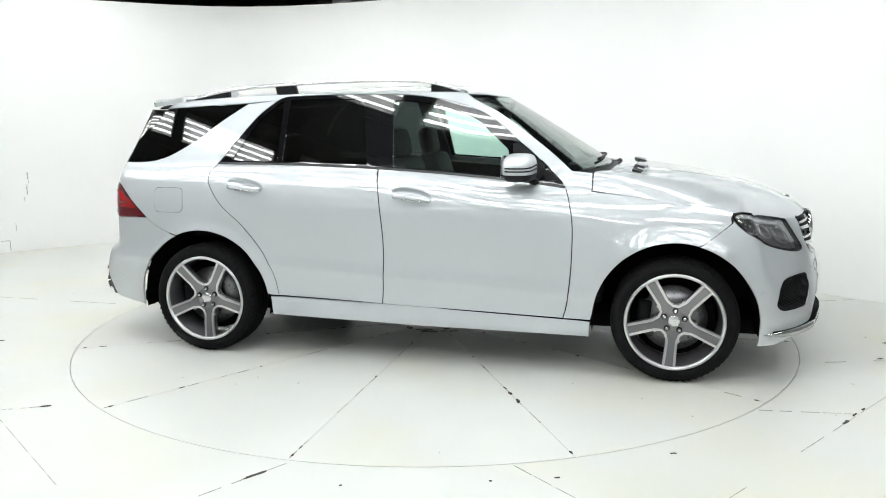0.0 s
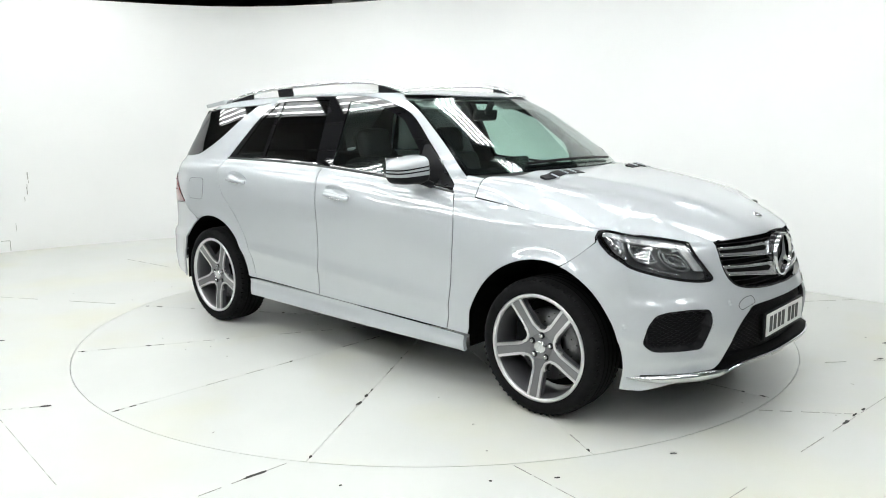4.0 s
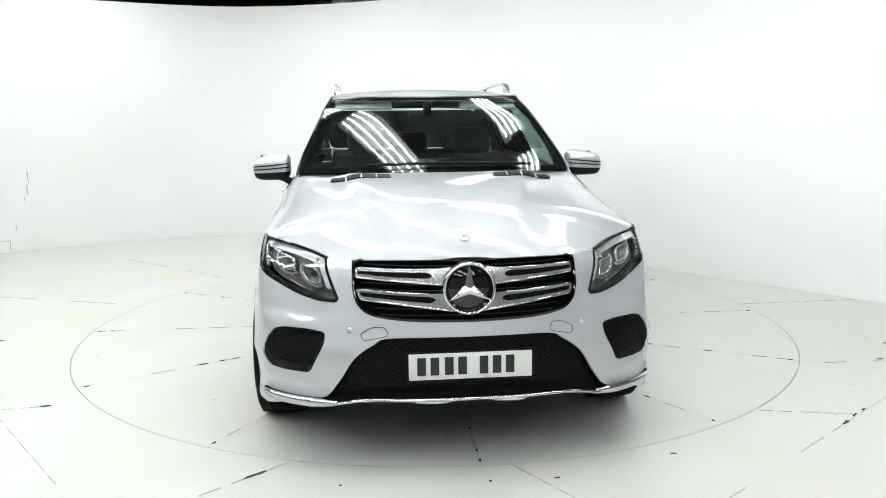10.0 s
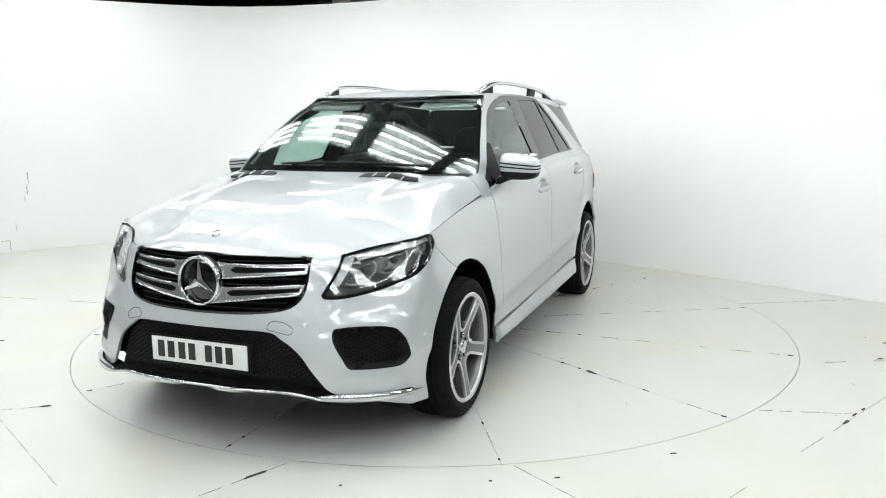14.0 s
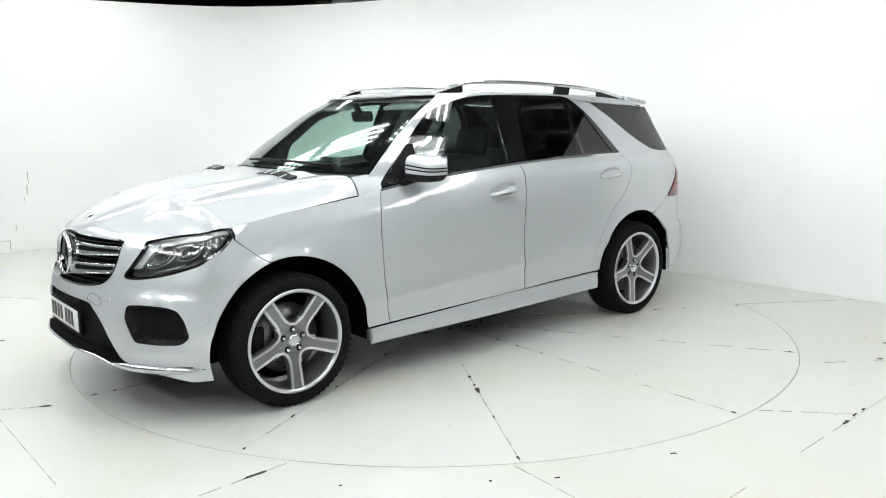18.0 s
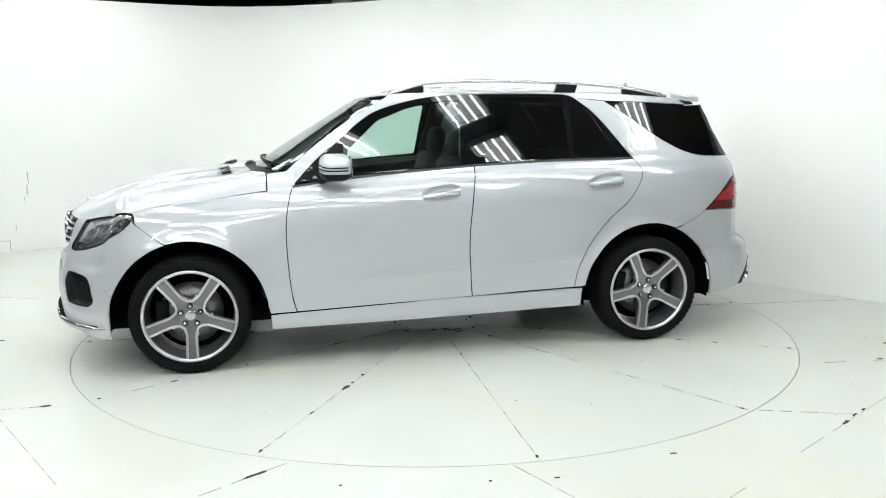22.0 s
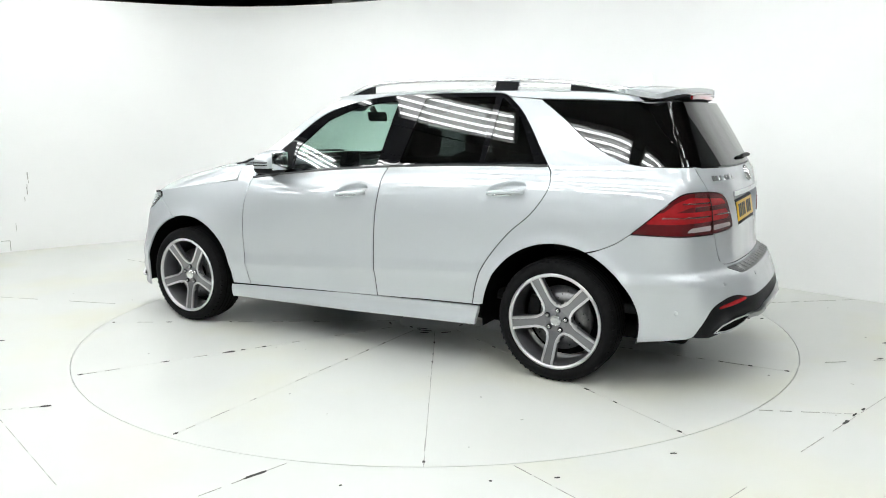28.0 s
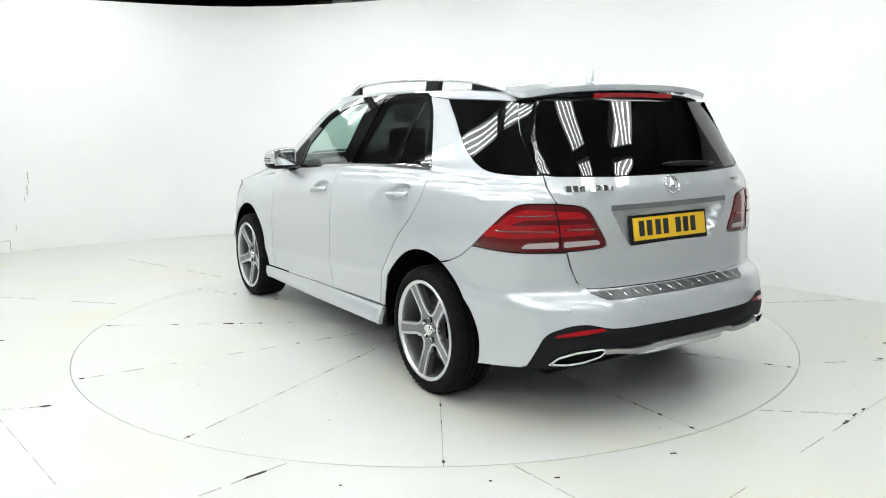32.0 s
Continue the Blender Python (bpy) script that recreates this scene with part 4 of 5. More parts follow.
def build_bonnet(car):
    # the rear edge bows forward in the middle, the nose follows the grille
    edge = [(x, -1.0 + 0.05 * step01(2.2, 2.05, x) + 0.004) for x in (0.985, 1.1, 1.25, 1.4, 1.55, 1.7, 1.85, 1.95, 2.05, 2.12, 2.17, 2.205, 2.225, 2.236, 2.242, NOSE_X - 0.003)]
    back = [(0.987 + 0.143 * max(1 - abs(k / 11.2) ** 2.5, 0.0), 0.992 * k / 16) for k in range(16, -17, -1)]
    poly = edge + [(x, -q) for x, q in edge[::-1]] + back[1:-1]
    bonnet = plate("bonnet", poly, blend_deck, PAINT, car, step=(0.03, 0.022), thick=0.006, gap=0.003)
    for s in (1, -1):
        corner = [(0.82, 0.72), (0.984, 0.72), (0.984, 0.80), (0.984, 0.88), (0.984, 0.998), (0.82, 0.998)]
        plate("wing_corner", corner, lambda x, q: deck(x, q, 0.0), PAINT, car, side=s, step=(0.05, 0.03), thick=0.006, gap=0.002)
    cowl = [(0.80, -0.75), (1.05, -0.75), (1.2, -0.4), (1.2, 0.4), (1.05, 0.75), (0.80, 0.75)]
    plate("cowl", cowl, lambda x, q: deck(x, q, -0.022), BLACK, car, step=(0.08, 0.1))
    return bonnet


def build_top(car):
    poly = [(-1, 0.0)] + [(-1 + k / 10, 0.0) for k in range(1, 21)] + [(1, k / 10) for k in range(1, 11)] + [(1 - k / 10, 1.0) for k in range(1, 21)] + [(-1, 1 - k / 10) for k in range(1, 10)]
    ws = plate("windscreen", poly, lambda a, b: screen(a, b, 0.0), GLASS_FRONT, car, "clear green-tinted windscreen", step=(0.1, 0.1), thick=0.004, gap=0.012)
    ws.visible_shadow = False
    band = poly
    hole = [(-0.95, 0.08), (0.95, 0.08), (0.97, 0.5), (0.95, 0.972), (-0.95, 0.972), (-0.97, 0.5)]
    plate("screen_band", band, lambda a, b: screen(a, b, -0.008), GLOSS_BLACK, ws, "black printed border of the windscreen", step=(0.1, 0.1), thick=0.002, gap=0.006, holes=(rounded(hole, 0.04),))
    front = [(screen(a / 8, 1.0)[0] - 0.012, a / 8) for a in range(-8, 9)]
    poly = front + [(-1.72, 1.0), (-1.80, 0.8), (-1.84, 0.4), (-1.85, 0.0), (-1.84, -0.4), (-1.80, -0.8), (-1.72, -1.0)]
    plate("roof_panel", poly, roof, PAINT, car, step=(0.08, 0.1), thick=0.006, gap=0.001)
    lining = [(0.30, -0.95), (0.30, 0.95), (-1.75, 0.95), (-1.75, -0.95)]
    plate("headliner", lining, lambda x, q: roof(x, q, -0.035), LINING, car, "pale cloth headlining", step=(0.2, 0.2), thick=0.01, gap=0)


def build_tail(car):
    glass_half = [(0.0, 1.562), (0.88, 1.562), (1.115, 1.555)] + catmull([(1.150, 1.54), (1.032, 1.387), (0.785, 1.222)], 4) + [(0.715, 1.211), (0.34, 1.202), (0.0, 1.2)]
    poly = glass_half + [(-u, v) for u, v in glass_half[::-1]]
    gate_half = [(0.0, 1.197), (0.34, 1.199), (0.71, 1.207), (0.777, 1.216), (0.754, 1.16), (0.708, 1.09), (0.697, 1.085)] + \
        [(U_END - u, z) for u, z in catmull([(5.288, 1.085), (5.423, 1.061), (5.488, 0.975), (5.534, 0.897), (5.508, 0.868), (5.325, 0.858)], 4)] + \
        catmull([(0.650, 0.853), (0.632, 0.785), (0.60, 0.712), (0.555, 0.682), (0.40, 0.676), (0.0, 0.672)], 4)
    gate = plate("tailgate", gate_half + [(-u, v) for u, v in gate_half[::-1]], rear, PAINT, car, step=(0.045, 0.035), thick=0.01, flip=True, holes=(RECESS,), gap=0.0014)
    window = plate("rear_window", poly, lambda w, z: rear(w, z, -0.002), GLASS_REAR, gate, "dark privacy glass rear window", step=(0.08, 0.06), thick=0.003, flip=True)
    window.visible_shadow = False
    bump_half = [(0.0, 0.669), (0.40, 0.673), (0.555, 0.679)] + catmull([(0.604, 0.708), (0.637, 0.784), (0.656, 0.853)], 4) + [(0.92, 0.857), (1.185, 0.864)] + \
        [(U_END - u, z) for u, z in catmull([(4.793, 0.8645), (4.711, 0.81), (4.60, 0.762)], 4)] + [(U_END - u, z) for u, z in arch_pts(-AXLE, 114, 187, 18)] + \
        [(U_END - 4.926, 0.295), (U_END - 5.065, 0.315)] + [(U_END - u, z) for u, z in catmull([(5.088, 0.33), (5.142, 0.475), (5.241, 0.522), (5.349, 0.532), (5.479, 0.507), (5.683, 0.505), (U_END, 0.505)], 5)]
    bumper = plate("rear_bumper", bump_half + [(-u, v) for u, v in bump_half[::-1]], rear, PAINT, car, step=(0.045, 0.014), thick=0.012, flip=True, gap=0.0008)
    val_half = [(0.0, 0.508)] + [(U_END - u, z) for u, z in catmull([(5.683, 0.508), (5.479, 0.51), (5.349, 0.535), (5.241, 0.525), (5.142, 0.478), (5.083, 0.32)], 5)] + \
        [(U_END - 5.17, 0.315), (U_END - 5.4, 0.365), (0.4, 0.405), (0.0, 0.407)]
    plate("rear_valance", val_half + [(-u, v) for u, v in val_half[::-1]], lambda w, z: rear(w, z, -0.006), BLACK, bumper, "black plastic lower rear valance", step=(0.05, 0.03), thick=0.01, flip=True)
    return gate, bumper


def spoke_half(r):
    return 0.028 + 0.008 * (r / 0.27) + 0.030 * math.exp(-((r - 0.055) / 0.035) ** 2)


def spoke_y(r):
    return 0.075 + 0.040 * ((r - 0.05) / 0.21) ** 0.8


def strip_bm(inner, outer, y_top, y_low, r0, r1, n=12):
    """A bar along the radius between two half widths."""
    b = bmesh.new()
    rows = []
    for i in range(n + 1):
        r = r0 + (r1 - r0) * i / n
        a, c = inner(r), outer(r)
        y = spoke_y(max(r, 0.051))
        rows.append([b.verts.new(p) for p in ((r, y + y_top, a), (r, y + y_top - 0.0015, c), (r, y + y_low, c), (r, y + y_low, a))])
    for p, q in zip(rows, rows[1:]):
        for j in range(4):
            b.faces.new((p[j], q[j], q[(j + 1) % 4], p[(j + 1) % 4]))
    b.faces.new(rows[0])
    b.faces.new(rows[-1][::-1])
    bmesh.ops.recalc_face_normals(b, faces=b.faces[:])
    return b


def build_wheel():
    """A wheel about its own axle; the outer face looks to +y."""
    wheel = new("wheel")
    R, rr = 0.350, 0.272
    prof = [(rr - 0.012, -0.11), (rr + 0.004, -0.12), (R - 0.03, -0.125), (R - 0.008, -0.105), (R, -0.08), (R + 0.001, 0.0), (R, 0.08), (R - 0.008, 0.105), (R - 0.03, 0.123), (R - 0.045, 0.126),
            (rr + 0.02, 0.126), (rr + 0.004, 0.118), (rr - 0.012, 0.11)]
    tyre = part("tyre", lathe_bm(prof, 72), RUBBER, wheel)
    bm = None
    for y in (-0.055, -0.018, 0.018, 0.055):
        bm = lathe_bm([(R - 0.002, y - 0.005), (R + 0.0022, y - 0.004), (R + 0.0022, y + 0.004), (R - 0.002, y + 0.005)], 72, bm)
    part("tread_groove", bm, DARK, tyre)
    block = box_bm((0.006, 0.05, 0.012), (0, 0, 0), 0.002, segments=1)
    me = bpy.data.meshes.new("tread_block")
    block.to_mesh(me)
    block.free()
    me.materials.append(RUBBER)
    for k in range(60):
        for y in (-0.088, 0.088):
            ob = new("tread_block", me)
            ob.parent = tyre
            a = 2 * math.pi * (k + (0.5 if y > 0 else 0)) / 60
            ob.matrix_basis = pose((R - 0.006) * math.cos(a), y, (R - 0.006) * math.sin(a), 0, -math.degrees(a), 0) @ pose(0, 0, 0, 0, 0, 8 if y > 0 else -8)
    barrel = [(rr + 0.004, 0.117), (rr - 0.004, 0.119), (rr - 0.010, 0.115), (rr - 0.016, 0.08), (rr - 0.03, 0.0), (rr - 0.02, -0.11), (rr + 0.002, -0.112)]
    part("rim_barrel", lathe_bm(barrel, 72), RIM_GREY, wheel)
    part("rim_lip", lathe_bm([(rr + 0.0045, 0.1175), (rr, 0.124), (rr - 0.013, 0.122), (rr - 0.0165, 0.108)], 72), RIM_CUT, wheel, "bright machined rim edge")
    for k in range(5):
        a = -90 + 72 * k
        turn = pose(0, 0, 0, 0, -a, 0)
        b = strip_bm(lambda r: -spoke_half(r), spoke_half, -0.001, -0.045, 0.05, rr - 0.012)
        b.transform(turn)
        part("spoke", b, RIM_GREY, wheel, "grey painted spoke", smooth=False)
        b = None
        for sgn in (-1, 1):
            b = merge(b, strip_bm(lambda r: sgn * (spoke_half(r) - 0.013), lambda r: sgn * (spoke_half(r) + 0.001), 0.0015, -0.012, 0.088, rr - 0.014))
        b.transform(turn)
        part("machined_edge", b, RIM_CUT, wheel, "bright machined spoke edge", smooth=False)
        gap = []
        for sgn in (-1, 1):
            r, h = 0.095, spoke_half(0.095) - 0.006
            gap.append([(r * math.cos(radians(sgn * 36)) + h * math.sin(radians(36)), sgn * (r * math.sin(radians(36)) - h * math.cos(radians(36))))])
        (gx, gz), (hx, hz) = gap[0][0], gap[1][0]
        foot = rounded([(gx + 0.012, gz - 0.010), (0.086, -0.020), (0.086, 0.020), (hx + 0.012, hz + 0.010), (0.5, 0.0)], 0.012)[:-6]
        b = sweep_bm([(x, spoke_y(0.09) - 0.004, z) for x, z in foot[5:]], [(-0.006, -0.010), (0.006, -0.010), (0.006, 0.006), (-0.006, 0.006)], up=(0, 1, 0))
        b.transform(pose(0, 0, 0, 0, -a - 36, 0))
        part("machined_foot", b, RIM_CUT, wheel, "bright machined edge at a gap's foot", smooth=False)
        bx, bz = 0.058 * math.cos(radians(a + 36)), 0.058 * math.sin(radians(a + 36))
        part("bolt_recess", lathe_bm([(0.0, 0.0815), (0.015, 0.0825), (0.0165, 0.08), (0.0165, 0.06)], 14, m=pose(bx, 0, bz)), BLACK, wheel)
        part("wheel_bolt", lathe_bm([(0.0, 0.092), (0.009, 0.092), (0.0105, 0.088), (0.0105, 0.07)], 8, m=pose(bx, 0, bz)), SATIN, wheel)
    part("hub_plate", lathe_bm([(0.0, 0.078), (0.070, 0.078), (0.085, 0.06), (0.085, 0.03)], 40), RIM_GREY, wheel)
    part("hub_cap", lathe_bm([(0.0, 0.096), (0.026, 0.0955), (0.030, 0.0945), (0.034, 0.091), (0.036, 0.07)], 32), SATIN, wheel, "round silver hub cap")
    part("cap_ring", lathe_bm([(0.031, 0.093), (0.029, 0.0975), (0.027, 0.0975), (0.026, 0.095)], 32), CHROME, wheel)
    disc_bm = lathe_bm([(0.085, 0.008), (0.185, 0.008), (0.185, -0.024), (0.085, -0.024)], 48)
    part("brake_disc", disc_bm, DISC_STEEL, wheel, "drilled steel brake disc")
    me = bpy.data.meshes.new("disc_hole")
    hb = lathe_bm([(0.0, 0.0095), (0.004, 0.0095), (0.004, 0.0)], 6)
    hb.to_mesh(me)
    hb.free()
    me.materials.append(DARK)
    for k in range(30):
        ob = new("disc_hole", me)
        ob.parent = wheel
        a = radians(12 * k)
        r = (0.115, 0.14, 0.165)[k % 3]
        ob.location = (r * math.cos(a), 0, r * math.sin(a))
    cal = box_bm((0.075, 0.06, 0.17), (0.165, -0.008, 0.0), 0.015)
    part("brake_caliper", cal, BLACK, wheel)
    part("brake_backing", lathe_bm([(0.0, -0.035), (rr - 0.04, -0.06)], 40), DARK, wheel)
    return wheel


def build_wheels(car):
    first = build_wheel()
    first.parent = car
    for k, (wx, s, a) in enumerate(((AXLE, 1, 0), (-AXLE, 1, -9.5), (AXLE, -1, -5), (-AXLE, -1, 5))):
        m = pose(wx, s * 0.838, 0.350, 0, a, 0 if s > 0 else 180)
        if k == 0:
            first.matrix_basis = m
        else:
            copy_thing(first, m)



# ---- the car's details ----
def inside(poly, u, v):
    hit = False
    for p, q in zip(poly, poly[1:] + poly[:1]):
        if (p[1] > v) != (q[1] > v) and u < p[0] + (q[0] - p[0]) * (v - p[1]) / (q[1] - p[1]):
            hit = not hit
    return hit


def border(poly, u, v):
    """The distance from a point to the polygon's outline."""
    best = 9.0
    for p, q in zip(poly, poly[1:] + poly[:1]):
        dx, dy = q[0] - p[0], q[1] - p[1]
        t = min(max(((u - p[0]) * dx + (v - p[1]) * dy) / max(dx * dx + dy * dy, 1e-12), 0), 1)
        best = min(best, math.hypot(u - p[0] - dx * t, v - p[1] - dy * t))
    return best


def dish(fn, poly, depth, wall=0.03):
    """The surface fn pressed in inside a polygon."""
    return lambda u, v: fn(u, v, -depth * step01(0, wall, border(poly, u, v)) if inside(poly, u, v) else 0.0)


def lattice(name, poly, fn, mat, parent, pitch=0.020, slope=0.55, width=0.0025, side=1, label=""):
    """A mesh of crossing bars that fills a polygon."""
    us, vs = [p[0] for p in poly], [p[1] for p in poly]
    bm = bmesh.new()
    for sgn in (-1, 1):
        c = min(vs) - abs(slope) * (max(us) - min(us))
        while c < max(vs) + abs(slope) * (max(us) - min(us)):
            run = []
            n = 60
            for i in range(n + 1):
                u = min(us) + (max(us) - min(us)) * i / n
                v = c + sgn * slope * (u - (min(us) + max(us)) / 2)
                if inside(poly, u, v):
                    run.append((u, v))
                if (not inside(poly, u, v) or i == n) and run:
                    if len(run) > 1:
                        line = [fn(a, b) for a, b in run]
                        line = [(x, y * side, z) for x, y, z in line]
                        bm = sweep_bm(line, [(-width, -width), (width, -width), (width, width), (-width, width)], bm=bm)
                    run = []
            c += pitch
    return part(name, bm, mat, parent, label, smooth=False)


def at_surface(fn, u, v, side=1, out=0.0):
    """A pose on a surface with its y axis outwards and its z axis up."""
    e = 1e-3
    p = Vector(fn(u, v, out))
    n = (Vector(fn(u + e, v)) - Vector(fn(u - e, v))).cross(Vector(fn(u, v + e)) - Vector(fn(u, v - e))).normalized()
    if n.dot(Vector((p.x * 0.5, p.y, 0.2))) < 0:
        n = -n
    p.y *= side
    n.y *= side
    up = (Vector((0, 0, 1)) - n * n.z).normalized()
    across = n.cross(up)
    return Matrix.Translation(p) @ Matrix((across, n, up)).transposed().to_4x4()


def emblem(name, parent, m, r, label):
    """A ring with three blades on a black ground, in chrome."""
    ring = lathe_bm([(r, -0.01), (r + 0.001, 0.004), (r * 0.96, 0.010), (r * 0.90, 0.008), (r * 0.88, -0.004)], 40)
    ring.transform(m)
    ob = part(name, ring, CHROME, parent, label)
    bm = bmesh.new()
    for k in range(3):
        a = radians(90 + 120 * k)
        tip = bm.verts.new((r * 0.92 * math.cos(a), 0.001, r * 0.92 * math.sin(a)))
        mid = bm.verts.new((0, 0.014, 0))
        for s in (-1, 1):
            b = a + s * radians(60)
            w = bm.verts.new((r * 0.20 * math.cos(b), 0.001, r * 0.20 * math.sin(b)))
            bm.faces.new((mid, tip, w))
    bmesh.ops.remove_doubles(bm, verts=bm.verts[:], dist=1e-5)
    bmesh.ops.recalc_face_normals(bm, faces=bm.faces[:])
    bm.transform(m)
    part("blade", bm, CHROME, ob, smooth=False)
    return ob


def build_grille(car):
    outline = mirrored(GRILLE_HALF)
    grille = plate("grille", outline, lambda u, z: shell(u, z, -0.05), VOID, car, "black radiator grille with two twin silver bars", gap=-0.004, step=(0.06, 0.05))
    rim = [shell(u, z, -0.006) for u, z in inset(tidy(outline), 0.003)]
    part("grille_frame", sweep_bm(rim, [(-0.004, -0.02), (0.006, -0.02), (0.006, 0.004), (-0.004, 0.004)], up=(1, 0, 0), closed=True), GLOSS_BLACK, grille, smooth=False)
    for k in range(9):
        z = 0.675 + 0.025 * k
        w = 0.40 if k < 2 else 0.455
        part("grille_slat", sweep_bm([shell(-w + 2 * w * i / 12, z, -0.035) for i in range(13)], [(-0.006, -0.002), (0.006, -0.002), (0.006, 0.002), (-0.006, 0.002)]), BLACK, grille, smooth=False)
    for s in (1, -1):
        for bar, slot in (([(0.489, 0.862), (0.484, 0.826), (0.30, 0.818), (0.08, 0.803), (0.07, 0.875), (0.16, 0.866)], [(0.474, 0.852), (0.470, 0.838), (0.30, 0.833), (0.17, 0.830), (0.148, 0.842), (0.17, 0.855)]),
                          ([(0.478, 0.778), (0.460, 0.738), (0.30, 0.726), (0.06, 0.698), (0.06, 0.768), (0.16, 0.768)], [(0.460, 0.767), (0.452, 0.751), (0.30, 0.741), (0.16, 0.730), (0.135, 0.744), (0.16, 0.756)])):
            b = plate("grille_bar", rounded(bar, 0.012), lambda u, z: shell(u, z, -0.012), SATIN, grille, "silver twin grille bar", side=s, gap=0, step=(0.06, 0.03), thick=0.022)
            plate("bar_slot", rounded(slot, 0.008), lambda u, z: shell(u, z, -0.0105), VOID, b, side=s, gap=0, step=(0.08, 0.03), thick=0.004)
            for edge in (bar[0:1] + [(bar[5][0], bar[5][1])], bar[1:4]):
                line = [shell(u, z, -0.009) for u, z in catmull(edge, 8)]
                part("chrome_edge", sweep_bm([(x, y * s, z) for x, y, z in line], ring_section(0.0045, 6)), CHROME, b)
    m = Matrix.Translation((2.295, 0, 0.789)) @ pose(0, 0, 0, 0, 0, -90) @ pose(0, 0, 0, 3, 0, 0)
    bm = lathe_bm([(0.0, -0.004), (0.1, -0.006), (0.112, -0.02), (0.112, -0.05)], 40)
    bm.transform(m)
    part("emblem_ground", bm, GLOSS_BLACK, grille, "round black emblem ground")
    emblem("emblem", grille, m, 0.110, "chrome ring emblem with three blades")


def build_bumper_details(car, bump):
    low = [(u, z) for u, z in NOTCH] + [(0.62, 0.30), (0.40, 0.315), (0.0, 0.325)]
    intake = plate("lower_intake", low + [(-u, v) for u, v in low[::-1]], lambda u, z: shell(u, z, -0.05), BLACK, bump, "black lower air intake", gap=-0.006, step=(0.06, 0.04))
    inner = [(u, z) for u, z in NOTCH[:-1]] + [(0.56, 0.375), (0.0, 0.375)]
    lattice("intake_mesh", mirrored(inner), lambda u, z: shell(u, z, -0.040), BLACK, intake)
    lip_z = table((0, 0.338), (0.40, 0.334), (0.50, 0.320), (0.58, 0.301), (0.75, 0.292), (0.90, 0.288), (0.99, 0.286))
    lip_out = table((0, 0.006), (0.45, 0.010), (0.62, 0.016), (0.85, 0.015), (0.99, 0.004))
    lipline = [(u, lip_z(abs(u)), lip_out(abs(u))) for u in [-0.99 + 0.033 * k for k in range(61)]]
    pts = [shell(u, z, o) for u, z, o in lipline]
    part("splitter", sweep_bm([(x - 0.01, y, z + 0.012) for x, y, z in pts[2:-2]], [(-0.06, -0.012), (0.006, -0.010), (0.006, 0.006), (-0.05, 0.014)]), VOID, bump, "black lower splitter", smooth=False)
    part("splitter_strip", sweep_bm([p for p, q in zip(pts, lipline) if abs(q[0]) < 0.60], [(-0.010, -0.006), (0.006, -0.006), (0.009, 0.0), (0.006, 0.006), (-0.010, 0.006)]), CHROME, bump, "chrome strip along the splitter")
    for s in (1, -1):
        corner = [(u, z, o) for u, z, o in lipline if u > 0.54]
        part("corner_strip", sweep_bm([shell(u * s, z + 0.006, o) for u, z, o in corner], [(-0.014, -0.018), (0.004, -0.018), (0.012, -0.008), (0.012, 0.008), (0.004, 0.017), (-0.014, 0.017)],
                                      scale=lambda t: max(0.08, min(0.45 + 3.0 * t, 1.0) * (1.0 - t ** 6))), CHROME, bump, "chrome corner lip")
        for u0, u1 in ((0.085, 0.235), (0.405, 0.47)):
            tab = [(u0 + 0.015, 0.322), (u1 - 0.015, 0.321), (u1, 0.334), (u0, 0.334)]
            plate("splitter_tab", tab, lambda u, z: shell(u, z, 0.010), SATIN, bump, "silver tab below the splitter strip", side=s, gap=0, step=(0.04, 0.02), thick=0.006)
        fog = plate("side_intake", FOG, dish(shell, FOG, 0.065, 0.03), BLACK, bump, "black honeycomb side intake", side=s, gap=-0.003, step=(0.03, 0.025))
        lattice("intake_mesh", inset(tidy(FOG), 0.010), lambda u, z: shell(u, z, -0.040), BLACK, fog, pitch=0.018, side=s)
        for u, z in ((1.0, 0.53), (0.50, 0.615)):
            bm = lathe_bm([(0.0, 0.003), (0.010, 0.003), (0.012, 0.001), (0.012, -0.004)], 16)
            bm.transform(at_surface(shell, u, z, s))
            part("parking_sensor", bm, PAINT, bump)
        cover = rounded([(0.335, 0.60), (0.44, 0.575), (0.455, 0.60), (0.41, 0.63), (0.35, 0.635)], 0.02)
        line = [shell(u * s, z, 0.0005) for u, z in cover]
        part("tow_cover_seam", sweep_bm(line, ring_section(0.0012, 4), up=(1, 0, 0), closed=True), DARK, bump)
    # number plate with its characters as plain bars
    holder = part("plate_holder", box_bm((0.014, 0.54, 0.135), (2.312, 0, 0.464), 0.004), BLACK, bump)
    front_plate = part("number_plate", box_bm((0.006, 0.516, 0.112), (2.3235, 0, 0.470), 0.0025), PLATE_WHITE, holder, "white number plate with plain dark bars")
    plate_bars(holder, lambda y, z: pose(2.3275, y, 0.470 + z, 0, 0, 90))


def plate_bars(parent, place):
    xs = [-0.205, -0.15, -0.09, -0.035, 0.055, 0.11, 0.165]
    for k, y in enumerate(xs):
        bm = box_bm((0.036, 0.002, 0.076), (0, 0, 0), 0.0)
        bm.transform(place(y, 0.002))
        part("character_bar", bm, INK, parent, smooth=False)


